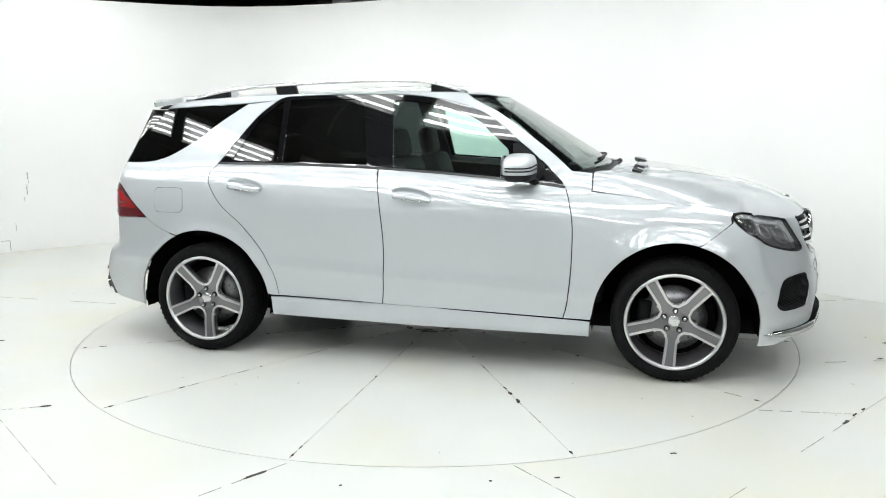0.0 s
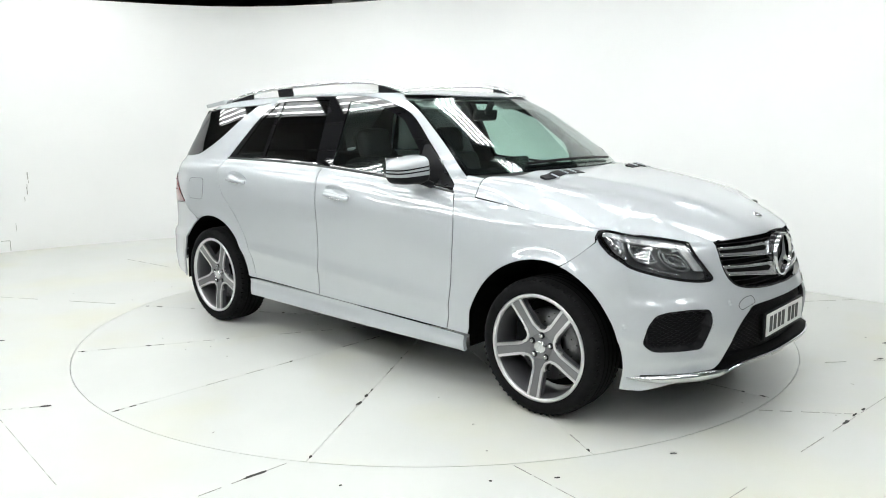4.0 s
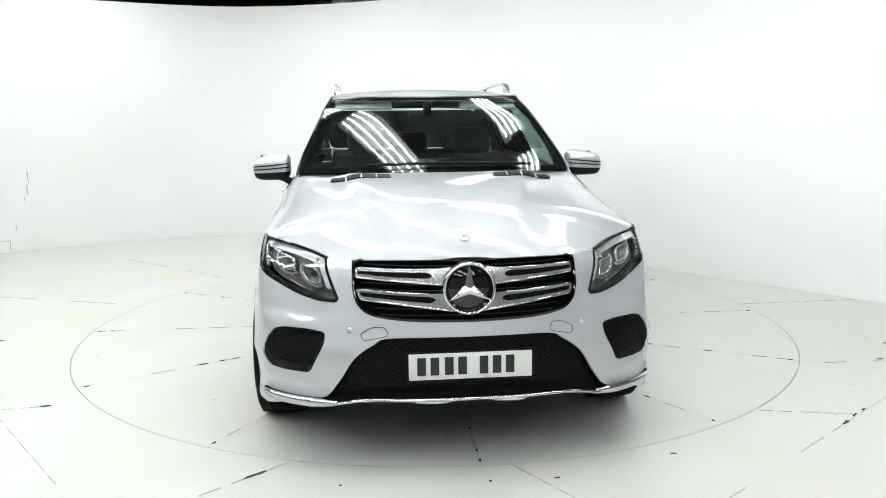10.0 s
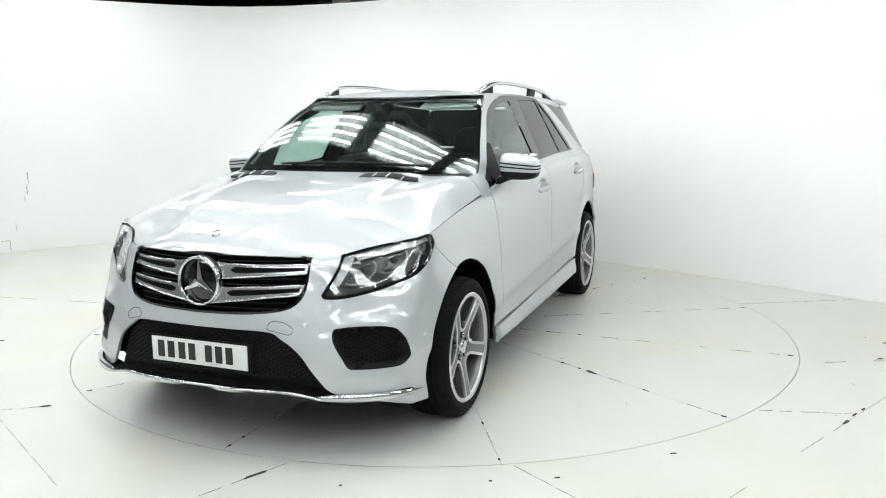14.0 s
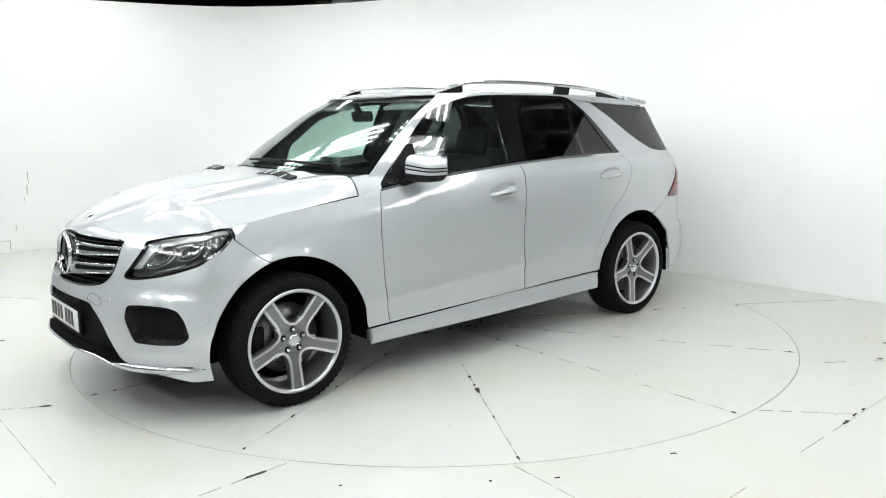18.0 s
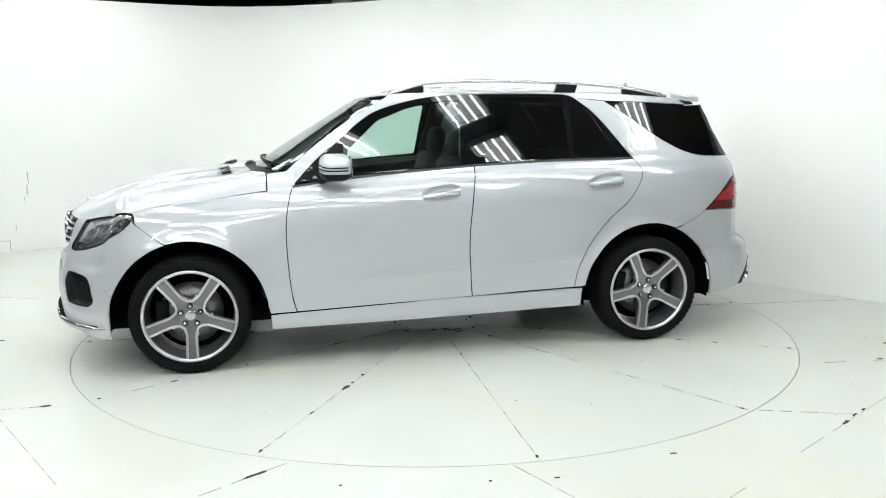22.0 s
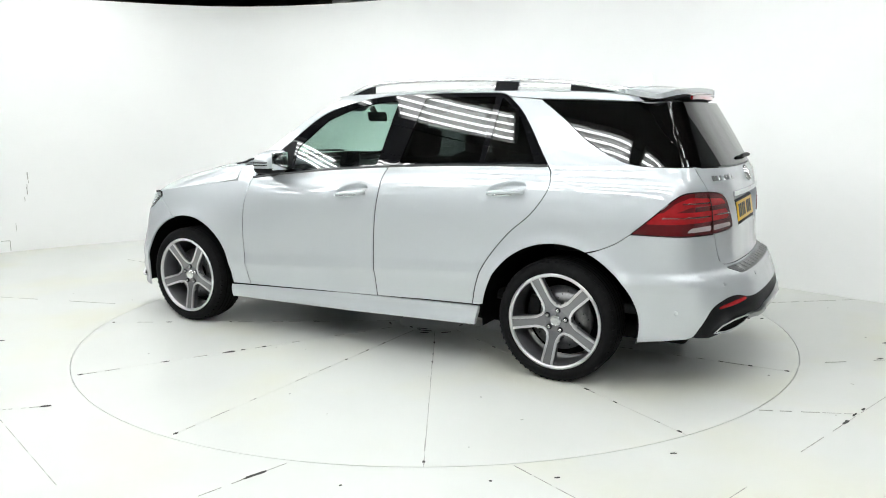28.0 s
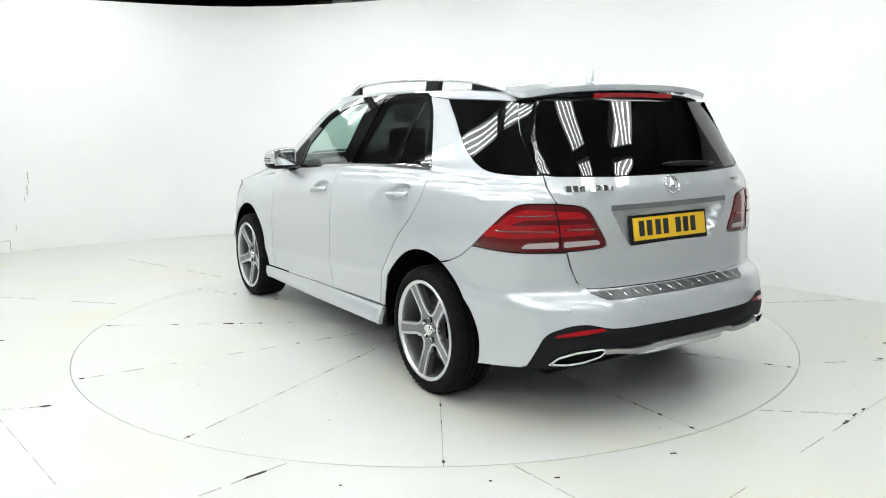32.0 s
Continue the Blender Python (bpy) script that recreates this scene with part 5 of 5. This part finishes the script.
def build_bonnet_details(car, bonnet):
    for s in (1, -1):
        c = Vector((1.262, 0.43))
        poly = rounded([(c.x + 0.035, c.y - 0.16), (c.x - 0.025, c.y - 0.15), (c.x - 0.062, c.y + 0.15), (c.x - 0.008, c.y + 0.165)], 0.012)
        pq = [(x, deck_q(x, y)) for x, y in poly]
        lift = lambda x: 0.002 + 0.012 * min(max((c.x + 0.035 - x) / 0.075, 0), 1)
        vent = plate("bonnet_vent", pq, lambda x, q: deck(x, q, lift(x)), BLACK, bonnet, "black louvred bonnet vent", side=s, gap=0, step=(0.02, 0.04), thick=0.012)
        for f in (-0.5, 0.0, 0.5):
            y = c.y + f * 0.16
            a, b = Vector(deck(c.x - 0.03, deck_q(c.x - 0.03, y), lift(c.x - 0.03) + 0.003)), Vector(deck(c.x + 0.024, deck_q(c.x + 0.024, y), lift(c.x + 0.024) + 0.003))
            part("vent_rib", sweep_bm([(a.x, a.y * s, a.z), (b.x, b.y * s, b.z)], ring_section(0.0045, 6)), PAINT, vent)
        # wiper on the screen's foot
        line = [Vector(screen(s * 0.02 + a, 0.035 + 0.04 * math.sin((a + 0.9) * 1.7), 0.016)) for a in [(-0.78 + 0.16 * k) * 0.5 - (0.10 if s < 0 else -0.42) for k in range(9)]]
        part("wiper_blade", sweep_bm(line, ring_section(0.009, 6)), BLACK, car, "black windscreen wiper")
    m = Matrix.Translation((2.162, 0, 0.99)) @ pose(0, 0, 0, 62, 0, 0) @ pose(0, 0, 0, 0, 0, 0)
    bm = lathe_bm([(0.0, 0.004), (0.020, 0.004), (0.0225, 0.0), (0.0225, -0.008)], 24)
    bm.transform(Matrix.Translation((2.158, 0, 0.982)) @ pose(0, 0, 0, 0, 25, 0) @ pose(0, 0, 0, 90, 0, 0))
    part("bonnet_badge", bm, CHROME, bonnet, "small round chrome bonnet badge")


def build_side_details(car):
    for s in (1, -1):
        # door mirror
        cx, cy, cz = 0.590, 0.962, 1.208

        def shape(a, b):
            ca, sa, cb, sb = math.cos(a), math.sin(a), math.cos(b), math.sin(b)
            f = lambda v, e: math.copysign(abs(v) ** e, v)
            x, y, z = 0.098 * f(cb, 0.5) * f(ca, 0.55), 0.110 * f(cb, 0.5) * f(sa, 0.55), 0.084 * f(sb, 0.55)
            k = (y + 0.110) / 0.220
            z = z * (1 - 0.22 * k) - 0.018 * k
            x = x * (1 - 0.18 * k) - 0.016 * k - 0.25 * (z * 0.2)
            return cx + x, (cy + y) * s, cz + z
        bm = bmesh.new()
        n, k = 40, 40
        rows = [[bm.verts.new(shape(2 * math.pi * i / n, -math.pi / 2 + math.pi * (j + 0.5) / (k + 1))) for i in range(n)] for j in range(k + 1)]
        for p, q in zip(rows, rows[1:]):
            for i in range(n):
                bm.faces.new((p[i], p[(i + 1) % n], q[(i + 1) % n], q[i]))
        bm.faces.new(rows[0][::-1])
        bm.faces.new(rows[-1])
        bmesh.ops.recalc_face_normals(bm, faces=bm.faces[:])
        low = bmesh.new()
        seam = lambda y: cz - 0.034 - 0.05 * (y * s - cy)
        below = [f for f in bm.faces if f.calc_center_median().z < seam(f.calc_center_median().y)]
        for f in below:
            low.faces.new([low.verts.new(v.co) for v in f.verts])
        bmesh.ops.remove_doubles(low, verts=low.verts[:], dist=1e-6)
        bmesh.ops.delete(bm, geom=below, context="FACES")
        mirror = part("door_mirror", bm, PAINT, car, "silver door mirror with black lower half")
        part("mirror_base", low, BLACK, mirror)
        for z in (0.018, -0.004):
            line = []
            for i in range(15):
                a = radians(-62 + 185 * i / 14)
                x, y, zz = shape(a, math.asin(math.copysign((abs(z) / 0.084) ** (1 / 0.55), z)))
                line.append((x + 0.001, y + 0.001 * s, zz))
            part("mirror_slot", sweep_bm(line, ring_section(0.0042, 6)), BLACK, mirror)
        part("mirror_glass", box_bm((0.004, 0.155, 0.115), (cx - 0.097, (cy + 0.0) * s, cz + 0.004), 0.0015), CHROME, mirror, "mirror pane")
        arm = sweep_bm([(0.66, 0.845 * s, 1.115), (0.635, 0.885 * s, 1.135), (0.61, 0.93 * s, 1.15)], ring_section(0.03, 10, 0.7))
        part("mirror_arm", arm, BLACK, mirror)
        # handles in their cups
        for u0, z0, u1, z1 in HANDLES:
            cup = cup_outline(u0, z0, u1, z1)
            h = plate("door_handle", inset(cup, 0.0), lambda u, z: shell(u, z, -0.026 * step01(0, 0.035, border(cup, u, z)) if inside(cup, u, z) else 0.0), PAINT, car, "silver door pull in a shallow cup",
                      side=s, gap=0, step=(0.014, 0.008), thick=0.004)
            line = []
            for k in range(13):
                t = k / 12
                o = 0.004 + 0.028 * math.sin(math.pi * min(max(t * 1.0, 0), 1)) ** 0.5
                x, y, z = shell(u0 + 0.012 + (u1 - u0 - 0.024) * t, z0 + 0.006 + (z1 - z0) * t + 0.006 * math.sin(math.pi * t), o)
                line.append((x, y * s, z))
            part("pull", sweep_bm(line, ring_section(0.0155, 10, 0.85)), PAINT, h)
            x, y, z = shell((u0 + u1) / 2, z0 + 0.002, 0.034)
            line = [shell(u0 + 0.05 + (u1 - u0 - 0.12) * k / 6, z0 - 0.004 + (z1 - z0) * (0.2 + 0.5 * k / 6), 0.030) for k in range(7)]
            part("pull_trim", sweep_bm([(x, y * s, z) for x, y, z in line], ring_section(0.005, 6)), CHROME, h)
        # roof rail
        zr = table((-1.72, 1.632), (-1.6, 1.655), (-1.39, 1.690), (-1.03, 1.717), (-0.45, 1.732), (-0.16, 1.727), (-0.02, 1.713), (0.10, 1.684), (0.20, 1.648))
        yr = lambda x: 0.572 + 0.012 * math.cos(x + 0.7) - 0.05 * step01(0.0, 0.35, x)
        line = [(x, yr(x) * s, zr(x) - 0.012) for x in [0.20 - 1.92 * k / 36 for k in range(37)]]
        rail = part("roof_rail", sweep_bm(line, [(-0.016, -0.010), (0.016, -0.010), (0.019, 0.0), (0.012, 0.011), (-0.012, 0.011), (-0.019, 0.0)]), SATIN, car, "satin aluminium roof rail")
        for x0, x1 in ((0.16, -0.02), (-0.93, -1.07), (-1.40, -1.66)):
            bm = bmesh.new()
            for x in (x0, x1):
                for dy in (-0.014, 0.014):
                    bm.verts.new((x, (yr(x) + dy) * s, zr(x) - 0.016))
                    bm.verts.new((x + (0.02 if x0 < -0.5 and x0 > -1.2 else 0), (yr(x) + dy) * s, roof_edge(x) - 0.004))
            bmesh.ops.convex_hull(bm, input=bm.verts[:])
            part("rail_foot", bm, BLACK, rail, smooth=False)
        # window run strips, small repeater and sensors
        if s < 0:
            flap = rounded([(4.508, 1.05), (4.505, 0.905), (4.70, 0.905), (4.715, 0.93), (4.715, 1.045), (4.70, 1.058), (4.53, 1.06)], 0.04)
            plate("fuel_flap", flap, lambda u, z: shell(u, z, 0.0016), PAINT, car, side=s, gap=0, step=(0.04, 0.03), thick=0.002)
            line = [shell(-u, z, 0.0008) for u, z in flap]
            part("flap_seam", sweep_bm(line, ring_section(0.0016, 4), up=(0, 1, 0), closed=True), DARK, car)
    fin = bmesh.new()
    prof = [(-1.56, 1.648), (-1.62, 1.668), (-1.655, 1.675), (-1.685, 1.735), (-1.705, 1.735), (-1.71, 1.672), (-1.735, 1.646)]
    a = [fin.verts.new((x, 0.012 - 0.008 * (z > 1.68), z)) for x, z in prof]
    b = [fin.verts.new((x, -0.012 + 0.008 * (z > 1.68), z)) for x, z in prof]
    fin.faces.new(a)
    fin.faces.new(b[::-1])
    for k in range(len(prof)):
        j = (k + 1) % len(prof)
        fin.faces.new((a[j], a[k], b[k], b[j]))
    bmesh.ops.recalc_face_normals(fin, faces=fin.faces[:])
    part("aerial_fin", fin, PAINT, car, "silver roof aerial fin", smooth=False)


def build_tail_details(car, gate, bumper):
    # spoiler above the rear window
    def wing(a, b, out=0.0):
        xf, xr = -1.835 + 0.11 * abs(a) ** 3, -2.035 + 0.11 * abs(a) ** 3
        x = xf + (xr - xf) * b
        half = roof_half(max(xf, -1.9)) + 0.05 * b ** 0.7
        zf = roof(xf, a)[2]
        return x, a * half, zf - 0.028 * b + 0.01 * b * b - 0.018 * abs(a) ** 4 * b + out
    poly = [(-1, 0)] + [(-1 + k / 8, 0.0) for k in range(1, 17)] + [(1, 0.5), (0.99, 0.93)] + [(0.96 - 0.12 * k, 1.0) for k in range(17)] + [(-0.99, 0.93), (-1, 0.5)]
    spoiler = plate("roof_spoiler", poly, wing, PAINT, gate, "silver roof spoiler over the rear window", step=(0.06, 0.1), thick=0.028, gap=0.002, flip=True)
    under = [(-0.93, 0.1), (0.93, 0.1), (0.9, 0.94), (-0.9, 0.94)]
    plate("spoiler_underside", under, lambda a, b: (wing(a, b)[0] + 0.02, wing(a, b)[1], wing(a, b)[2] - 0.022 - 0.03 * (1 - b)), BLACK, gate, step=(0.1, 0.1), thick=0.01, gap=0, flip=True)
    line = [(wing(a, 1.0)[0] + 0.012, wing(a, 1.0)[1], wing(a, 1.0)[2] - 0.026) for a in [-0.42 + 0.06 * k for k in range(15)]]
    part("brake_light", sweep_bm(line, [(-0.008, -0.011), (0.008, -0.011), (0.008, 0.011), (-0.008, 0.011)]), RED_LENS, gate, "slim red high brake light", smooth=False)
    line = [Vector(rear(w, 1.238 + 0.010 * math.sin((w + 0.4) * 4), 0.02)) for w in [0.03 - 0.045 * k for k in range(10)]]
    part("rear_wiper", sweep_bm(line, ring_section(0.013, 8), scale=lambda t: 1.0 - 0.5 * abs(2 * t - 1) ** 3), BLACK, gate, "black rear wiper")
    # plate recess
    recess = plate("plate_recess", RECESS, dish(rear, RECESS, 0.045, 0.04), PAINT, gate, step=(0.03, 0.025), gap=0.0, thick=0.008, flip=True)
    line = [rear(w, 1.056, -0.004) for w in [-0.42 + 0.06 * k for k in range(15)]]
    part("plate_strip", sweep_bm(line, [(-0.012, -0.014), (0.008, -0.014), (0.010, 0.012), (-0.012, 0.012)], up=(0, 0, 1)), CHROME, gate, "chrome strip over the plate", smooth=False)
    tilt = 9
    m = Matrix.Translation((-2.290, 0, 0.934)) @ pose(0, 0, 0, 0, tilt, 0)
    bm = box_bm((0.016, 0.55, 0.145), (0.006, 0, 0), 0.004)
    bm.transform(m)
    holder = part("plate_holder", bm, BLACK, gate)
    bm = box_bm((0.006, 0.518, 0.112), (-0.004, 0, 0.004), 0.0025)
    bm.transform(m)
    part("number_plate", bm, PLATE_YELLOW, holder, "yellow number plate with plain dark bars")
    for k, y in enumerate((0.205, 0.15, 0.09, 0.035, -0.055, -0.11, -0.165)):
        bm = box_bm((0.002, 0.036, 0.076), (-0.008, y, 0.006), 0.0)
        bm.transform(m)
        part("character_bar", bm, INK, holder, smooth=False)
    back = lambda w, z: at_surface(rear, w, z)
    emblem("emblem", gate, at_surface(rear, 0.0, 1.147, 1, 0.002), 0.047, "chrome ring emblem with three blades")
    for k in range(7):
        w = 0.645 - 0.036 * k - (0.02 if k > 2 else 0)
        bm = box_bm((0.026 if k < 6 else 0.018, 0.004, 0.030 if k < 6 else 0.022), (0, 0.002, 0 if k < 6 else -0.004), 0.001, segments=1)
        bm.transform(at_surface(rear, w, 1.150, 1, 0.004))
        part("script_bar", bm, CHROME, gate, smooth=False)
    for k in range(6):
        bm = box_bm((0.012, 0.003, 0.016), (0, 0.002, 0), 0.001, segments=1)
        bm.transform(at_surface(rear, -0.53 - 0.018 * k, 1.150, 1, 0.004))
        part("script_bar", bm, CHROME, gate, smooth=False)
    # loading edge
    step_poly = rounded([(-0.49, 0.634), (0.49, 0.634), (0.555, 0.667), (-0.555, 0.667)], 0.015)
    sill = plate("load_sill", step_poly, lambda w, z: rear(w, z, 0.006), TREAD_ALLOY, bumper, "ribbed metal loading edge", gap=0, step=(0.06, 0.012), thick=0.006, flip=True)
    for k in range(13):
        w = -0.45 + 0.075 * k
        line = [rear(w + 0.012 * t, 0.640 + 0.025 * t, 0.008) for t in (0, 0.5, 1.0)]
        part("rib", sweep_bm(line, ring_section(0.005, 6, 0.6)), CHROME, sill)
    for s in (1, -1):
        tip = rounded([(0.816, 0.345), (0.78, 0.388), (0.695, 0.415), (0.576, 0.425), (0.55, 0.41), (0.576, 0.375), (0.661, 0.348), (0.731, 0.34)], 0.012)
        hole = inset(tidy(tip), 0.011)
        ex = plate("exhaust_tip", tip, lambda w, z: rear(w, z, 0.012), CHROME, bumper, "chrome trapezoid exhaust tip", side=s, gap=0, holes=(hole,), step=(0.03, 0.02), thick=0.03, flip=True)
        plate("exhaust_bore", hole, lambda w, z: rear(w, z, -0.004), DARK, ex, side=s, gap=-0.004, step=(0.06, 0.04), thick=0.01, flip=True)
        refl = rounded([(0.797, 0.478), (0.782, 0.492), (0.672, 0.508), (0.56, 0.514), (0.545, 0.501), (0.649, 0.488)], 0.008)
        plate("reflector", refl, lambda w, z: rear(w, z, 0.003), RED_LENS, bumper, "slim red bumper reflector", side=s, gap=0, step=(0.04, 0.02), thick=0.006, flip=True)
        for w, z in ((0.98, 0.455), (0.70, 0.60), (0.30, 0.60)):
            bm = lathe_bm([(0.0, 0.003), (0.010, 0.003), (0.012, 0.001), (0.012, -0.004)], 16)
            bm.transform(at_surface(rear, w, z, s))
            part("parking_sensor", bm, PAINT, bumper)
    dif = [(0.556, 0.408), (0.50, 0.408), (0.42, 0.398), (0.30, 0.398), (0.26, 0.412), (0.0, 0.414)]
    line = [rear(w, z, 0.006) for w, z in catmull(dif, 5)]
    line = line + [(x, -y, z) for x, y, z in line[::-1][1:]]
    part("diffuser_strip", sweep_bm(line, [(-0.012, -0.016), (0.010, -0.014), (0.010, 0.008), (-0.012, 0.010)]), TRIM_GREY, bumper, "chrome lower rear trim", smooth=False)
    part("diffuser", box_bm((0.16, 0.62, 0.05), (-2.33, 0, 0.375), 0.02, (0, -14, 0)), SATIN, bumper, "silver rear diffuser")


def build_cabin(car):
    part("cabin_floor", box_bm((3.0, 1.5, 0.06), (-0.45, 0, 0.42), 0.02), CABIN, car)
    dash = bmesh.new()
    prof = [(1.02, 1.135), (0.80, 1.125), (0.62, 1.105), (0.55, 1.05), (0.58, 0.95), (0.66, 0.70), (1.05, 0.60)]
    rows = []
    for k in range(13):
        y = -0.74 + 1.48 * k / 12
        hump = 0.03 * math.exp(-((y + 0.37) / 0.2) ** 2) + 0.015 * math.exp(-(y / 0.12) ** 2)
        rows.append([dash.verts.new((x - 0.18 * (abs(y) / 0.74) ** 2 * (x > 0.9), y, z + (hump if 0.54 < x < 0.9 and z > 1.0 else 0))) for x, z in prof])
    for p, q in zip(rows, rows[1:]):
        for j in range(len(prof)):
            i = (j + 1) % len(prof)
            dash.faces.new((p[j], p[i], q[i], q[j]))
    dash.faces.new(rows[0])
    dash.faces.new(rows[-1][::-1])
    bmesh.ops.recalc_face_normals(dash, faces=dash.faces[:])
    board = part("dashboard", dash, CABIN, car, "black moulded dashboard")
    part("screen", box_bm((0.02, 0.23, 0.13), (0.63, 0, 1.175), 0.006, (0, -12, 0)), GLOSS_BLACK, board, "flat black display")
    ring = []
    for k in range(40):
        a = 2 * math.pi * k / 40
        ring.append(pose(0.43, -0.37, 1.00, 0, 22, 0) @ Vector((0, 0.185 * math.cos(a), 0.185 * math.sin(a))))
    wheel = part("steering_wheel", sweep_bm(ring, ring_section(0.016, 8), up=(1, 0, 0.3), closed=True), LEATHER, car, "black leather steering wheel")
    hub = box_bm((0.05, 0.14, 0.12), (0, 0, 0), 0.03)
    hub.transform(pose(0.45, -0.37, 0.99, 0, 22, 0))
    part("wheel_hub", hub, CABIN, wheel)
    for dy, dz, w, h in ((-0.11, 0, 0.14, 0.03), (0.11, 0, 0.14, 0.03), (0, -0.1, 0.03, 0.14)):
        b = box_bm((0.02, w, h), (0, dy, dz), 0.008)
        b.transform(pose(0.445, -0.37, 0.995, 0, 22, 0))
        part("wheel_spoke", b, CABIN, wheel)
    part("cabin_mirror", box_bm((0.03, 0.24, 0.07), (0.36, 0, 1.50), 0.02, (0, 12, 0)), CABIN, car, "black inside mirror")
    part("mirror_stem", box_bm((0.03, 0.05, 0.09), (0.395, 0, 1.545), 0.01, (0, 30, 0)), CABIN, car)
    for y in (0.40, -0.40):
        part("sun_visor", box_bm((0.16, 0.36, 0.02), (0.27, y, 1.575), 0.008, (0, 22, 0)), LINING, car)

    def seat(x, y, width, heads, height=1.20):
        s = part("seat_cushion", box_bm((0.52, width, 0.18), (x, y, 0.66), 0.06, (0, -6, 0), 3), LEATHER, car, "black leather seat")
        part("backrest", box_bm((0.17, width, 0.62), (x - 0.30, y, 0.93), 0.065, (0, -16, 0), 3), LEATHER, s)
        for hy in heads:
            part("headrest", box_bm((0.11, 0.27, 0.20), (x - 0.40, y + hy, height + 0.10), 0.05, (0, -12, 0), 3), LEATHER, s)
            for dy in (-0.05, 0.05):
                part("headrest_post", sweep_bm([(x - 0.37, y + hy + dy, height - 0.08), (x - 0.395, y + hy + dy, height + 0.05)], ring_section(0.006, 6)), CHROME, s)
    seat(0.10, 0.38, 0.52, (0.0,), 1.22)
    seat(0.10, -0.38, 0.52, (0.0,), 1.22)
    seat(-0.80, 0.0, 1.32, (-0.40, 0.0, 0.40), 1.18)
    part("console", box_bm((1.0, 0.22, 0.35), (0.25, 0, 0.68), 0.05), CABIN, car)
    part("boot_floor", box_bm((0.95, 1.2, 0.05), (-1.78, 0, 0.72), 0.02), CABIN, car)
    for s in (1, -1):
        line = [shell(u, z, -0.05) for u, z in ((3.20, 1.15), (3.24, 1.35), (3.29, 1.60))]
        part("pillar_trim", sweep_bm([(x, y * s, z) for x, y, z in line], [(-0.06, -0.02), (0.06, -0.02), (0.06, 0.02), (-0.06, 0.02)], up=(0, 1, 0)), CABIN, car)
        plate("pillar_lining", [(4.0, 1.595), (4.15, 1.58), (4.34, 1.46), (4.68, 1.24), (4.80, 1.19), (4.30, 1.19), (4.12, 1.47)], lambda u, z: shell(u, z, -0.03), CABIN, car, side=s, step=(0.1, 0.1), gap=0)


RECESS = rounded([(-0.435, 1.055), (-0.30, 0.85), (0.30, 0.85), (0.435, 1.055)], 0.03)

def build_car():
    car = tagged(new("car"), "silver five-door sport utility car with dark rear glass", "car")
    build_panels(car)
    bump = build_front(car)
    build_grille(car)
    build_bumper_details(car, bump)
    bonnet = build_bonnet(car)
    build_bonnet_details(car, bonnet)
    build_top(car)
    gate, rear_bump = build_tail(car)
    build_tail_details(car, gate, rear_bump)
    build_side_details(car)
    build_wheels(car)
    build_cabin(car)
    part("underbody", box_bm((4.2, 1.30, 0.10), (-0.02, 0, 0.27), 0.03), DARK, car)
    part("engine_bay", box_bm((0.9, 1.1, 0.45), (1.6, 0, 0.62), 0.05), DARK, car)
    return car

build_room()
build_beam()
build_lights()
disc = build_disc()
car = build_car()


def motions():
    """The turntable turns evenly and carries the car."""
    disc_rows, car_rows = [], []
    for k in range(0, 33):
        a = TURN_START + TURN_RATE * k
        c, s = math.cos(a), math.sin(a)
        disc_rows.append((float(k), pose(0, 0, 0, 0, 0, math.degrees(a))))
        car_rows.append((float(k), pose(c * CAR_X - s * CAR_Y, s * CAR_X + c * CAR_Y, 0, 0, 0, math.degrees(a))))
    walk(disc, disc_rows)
    walk(car, car_rows)


motions()
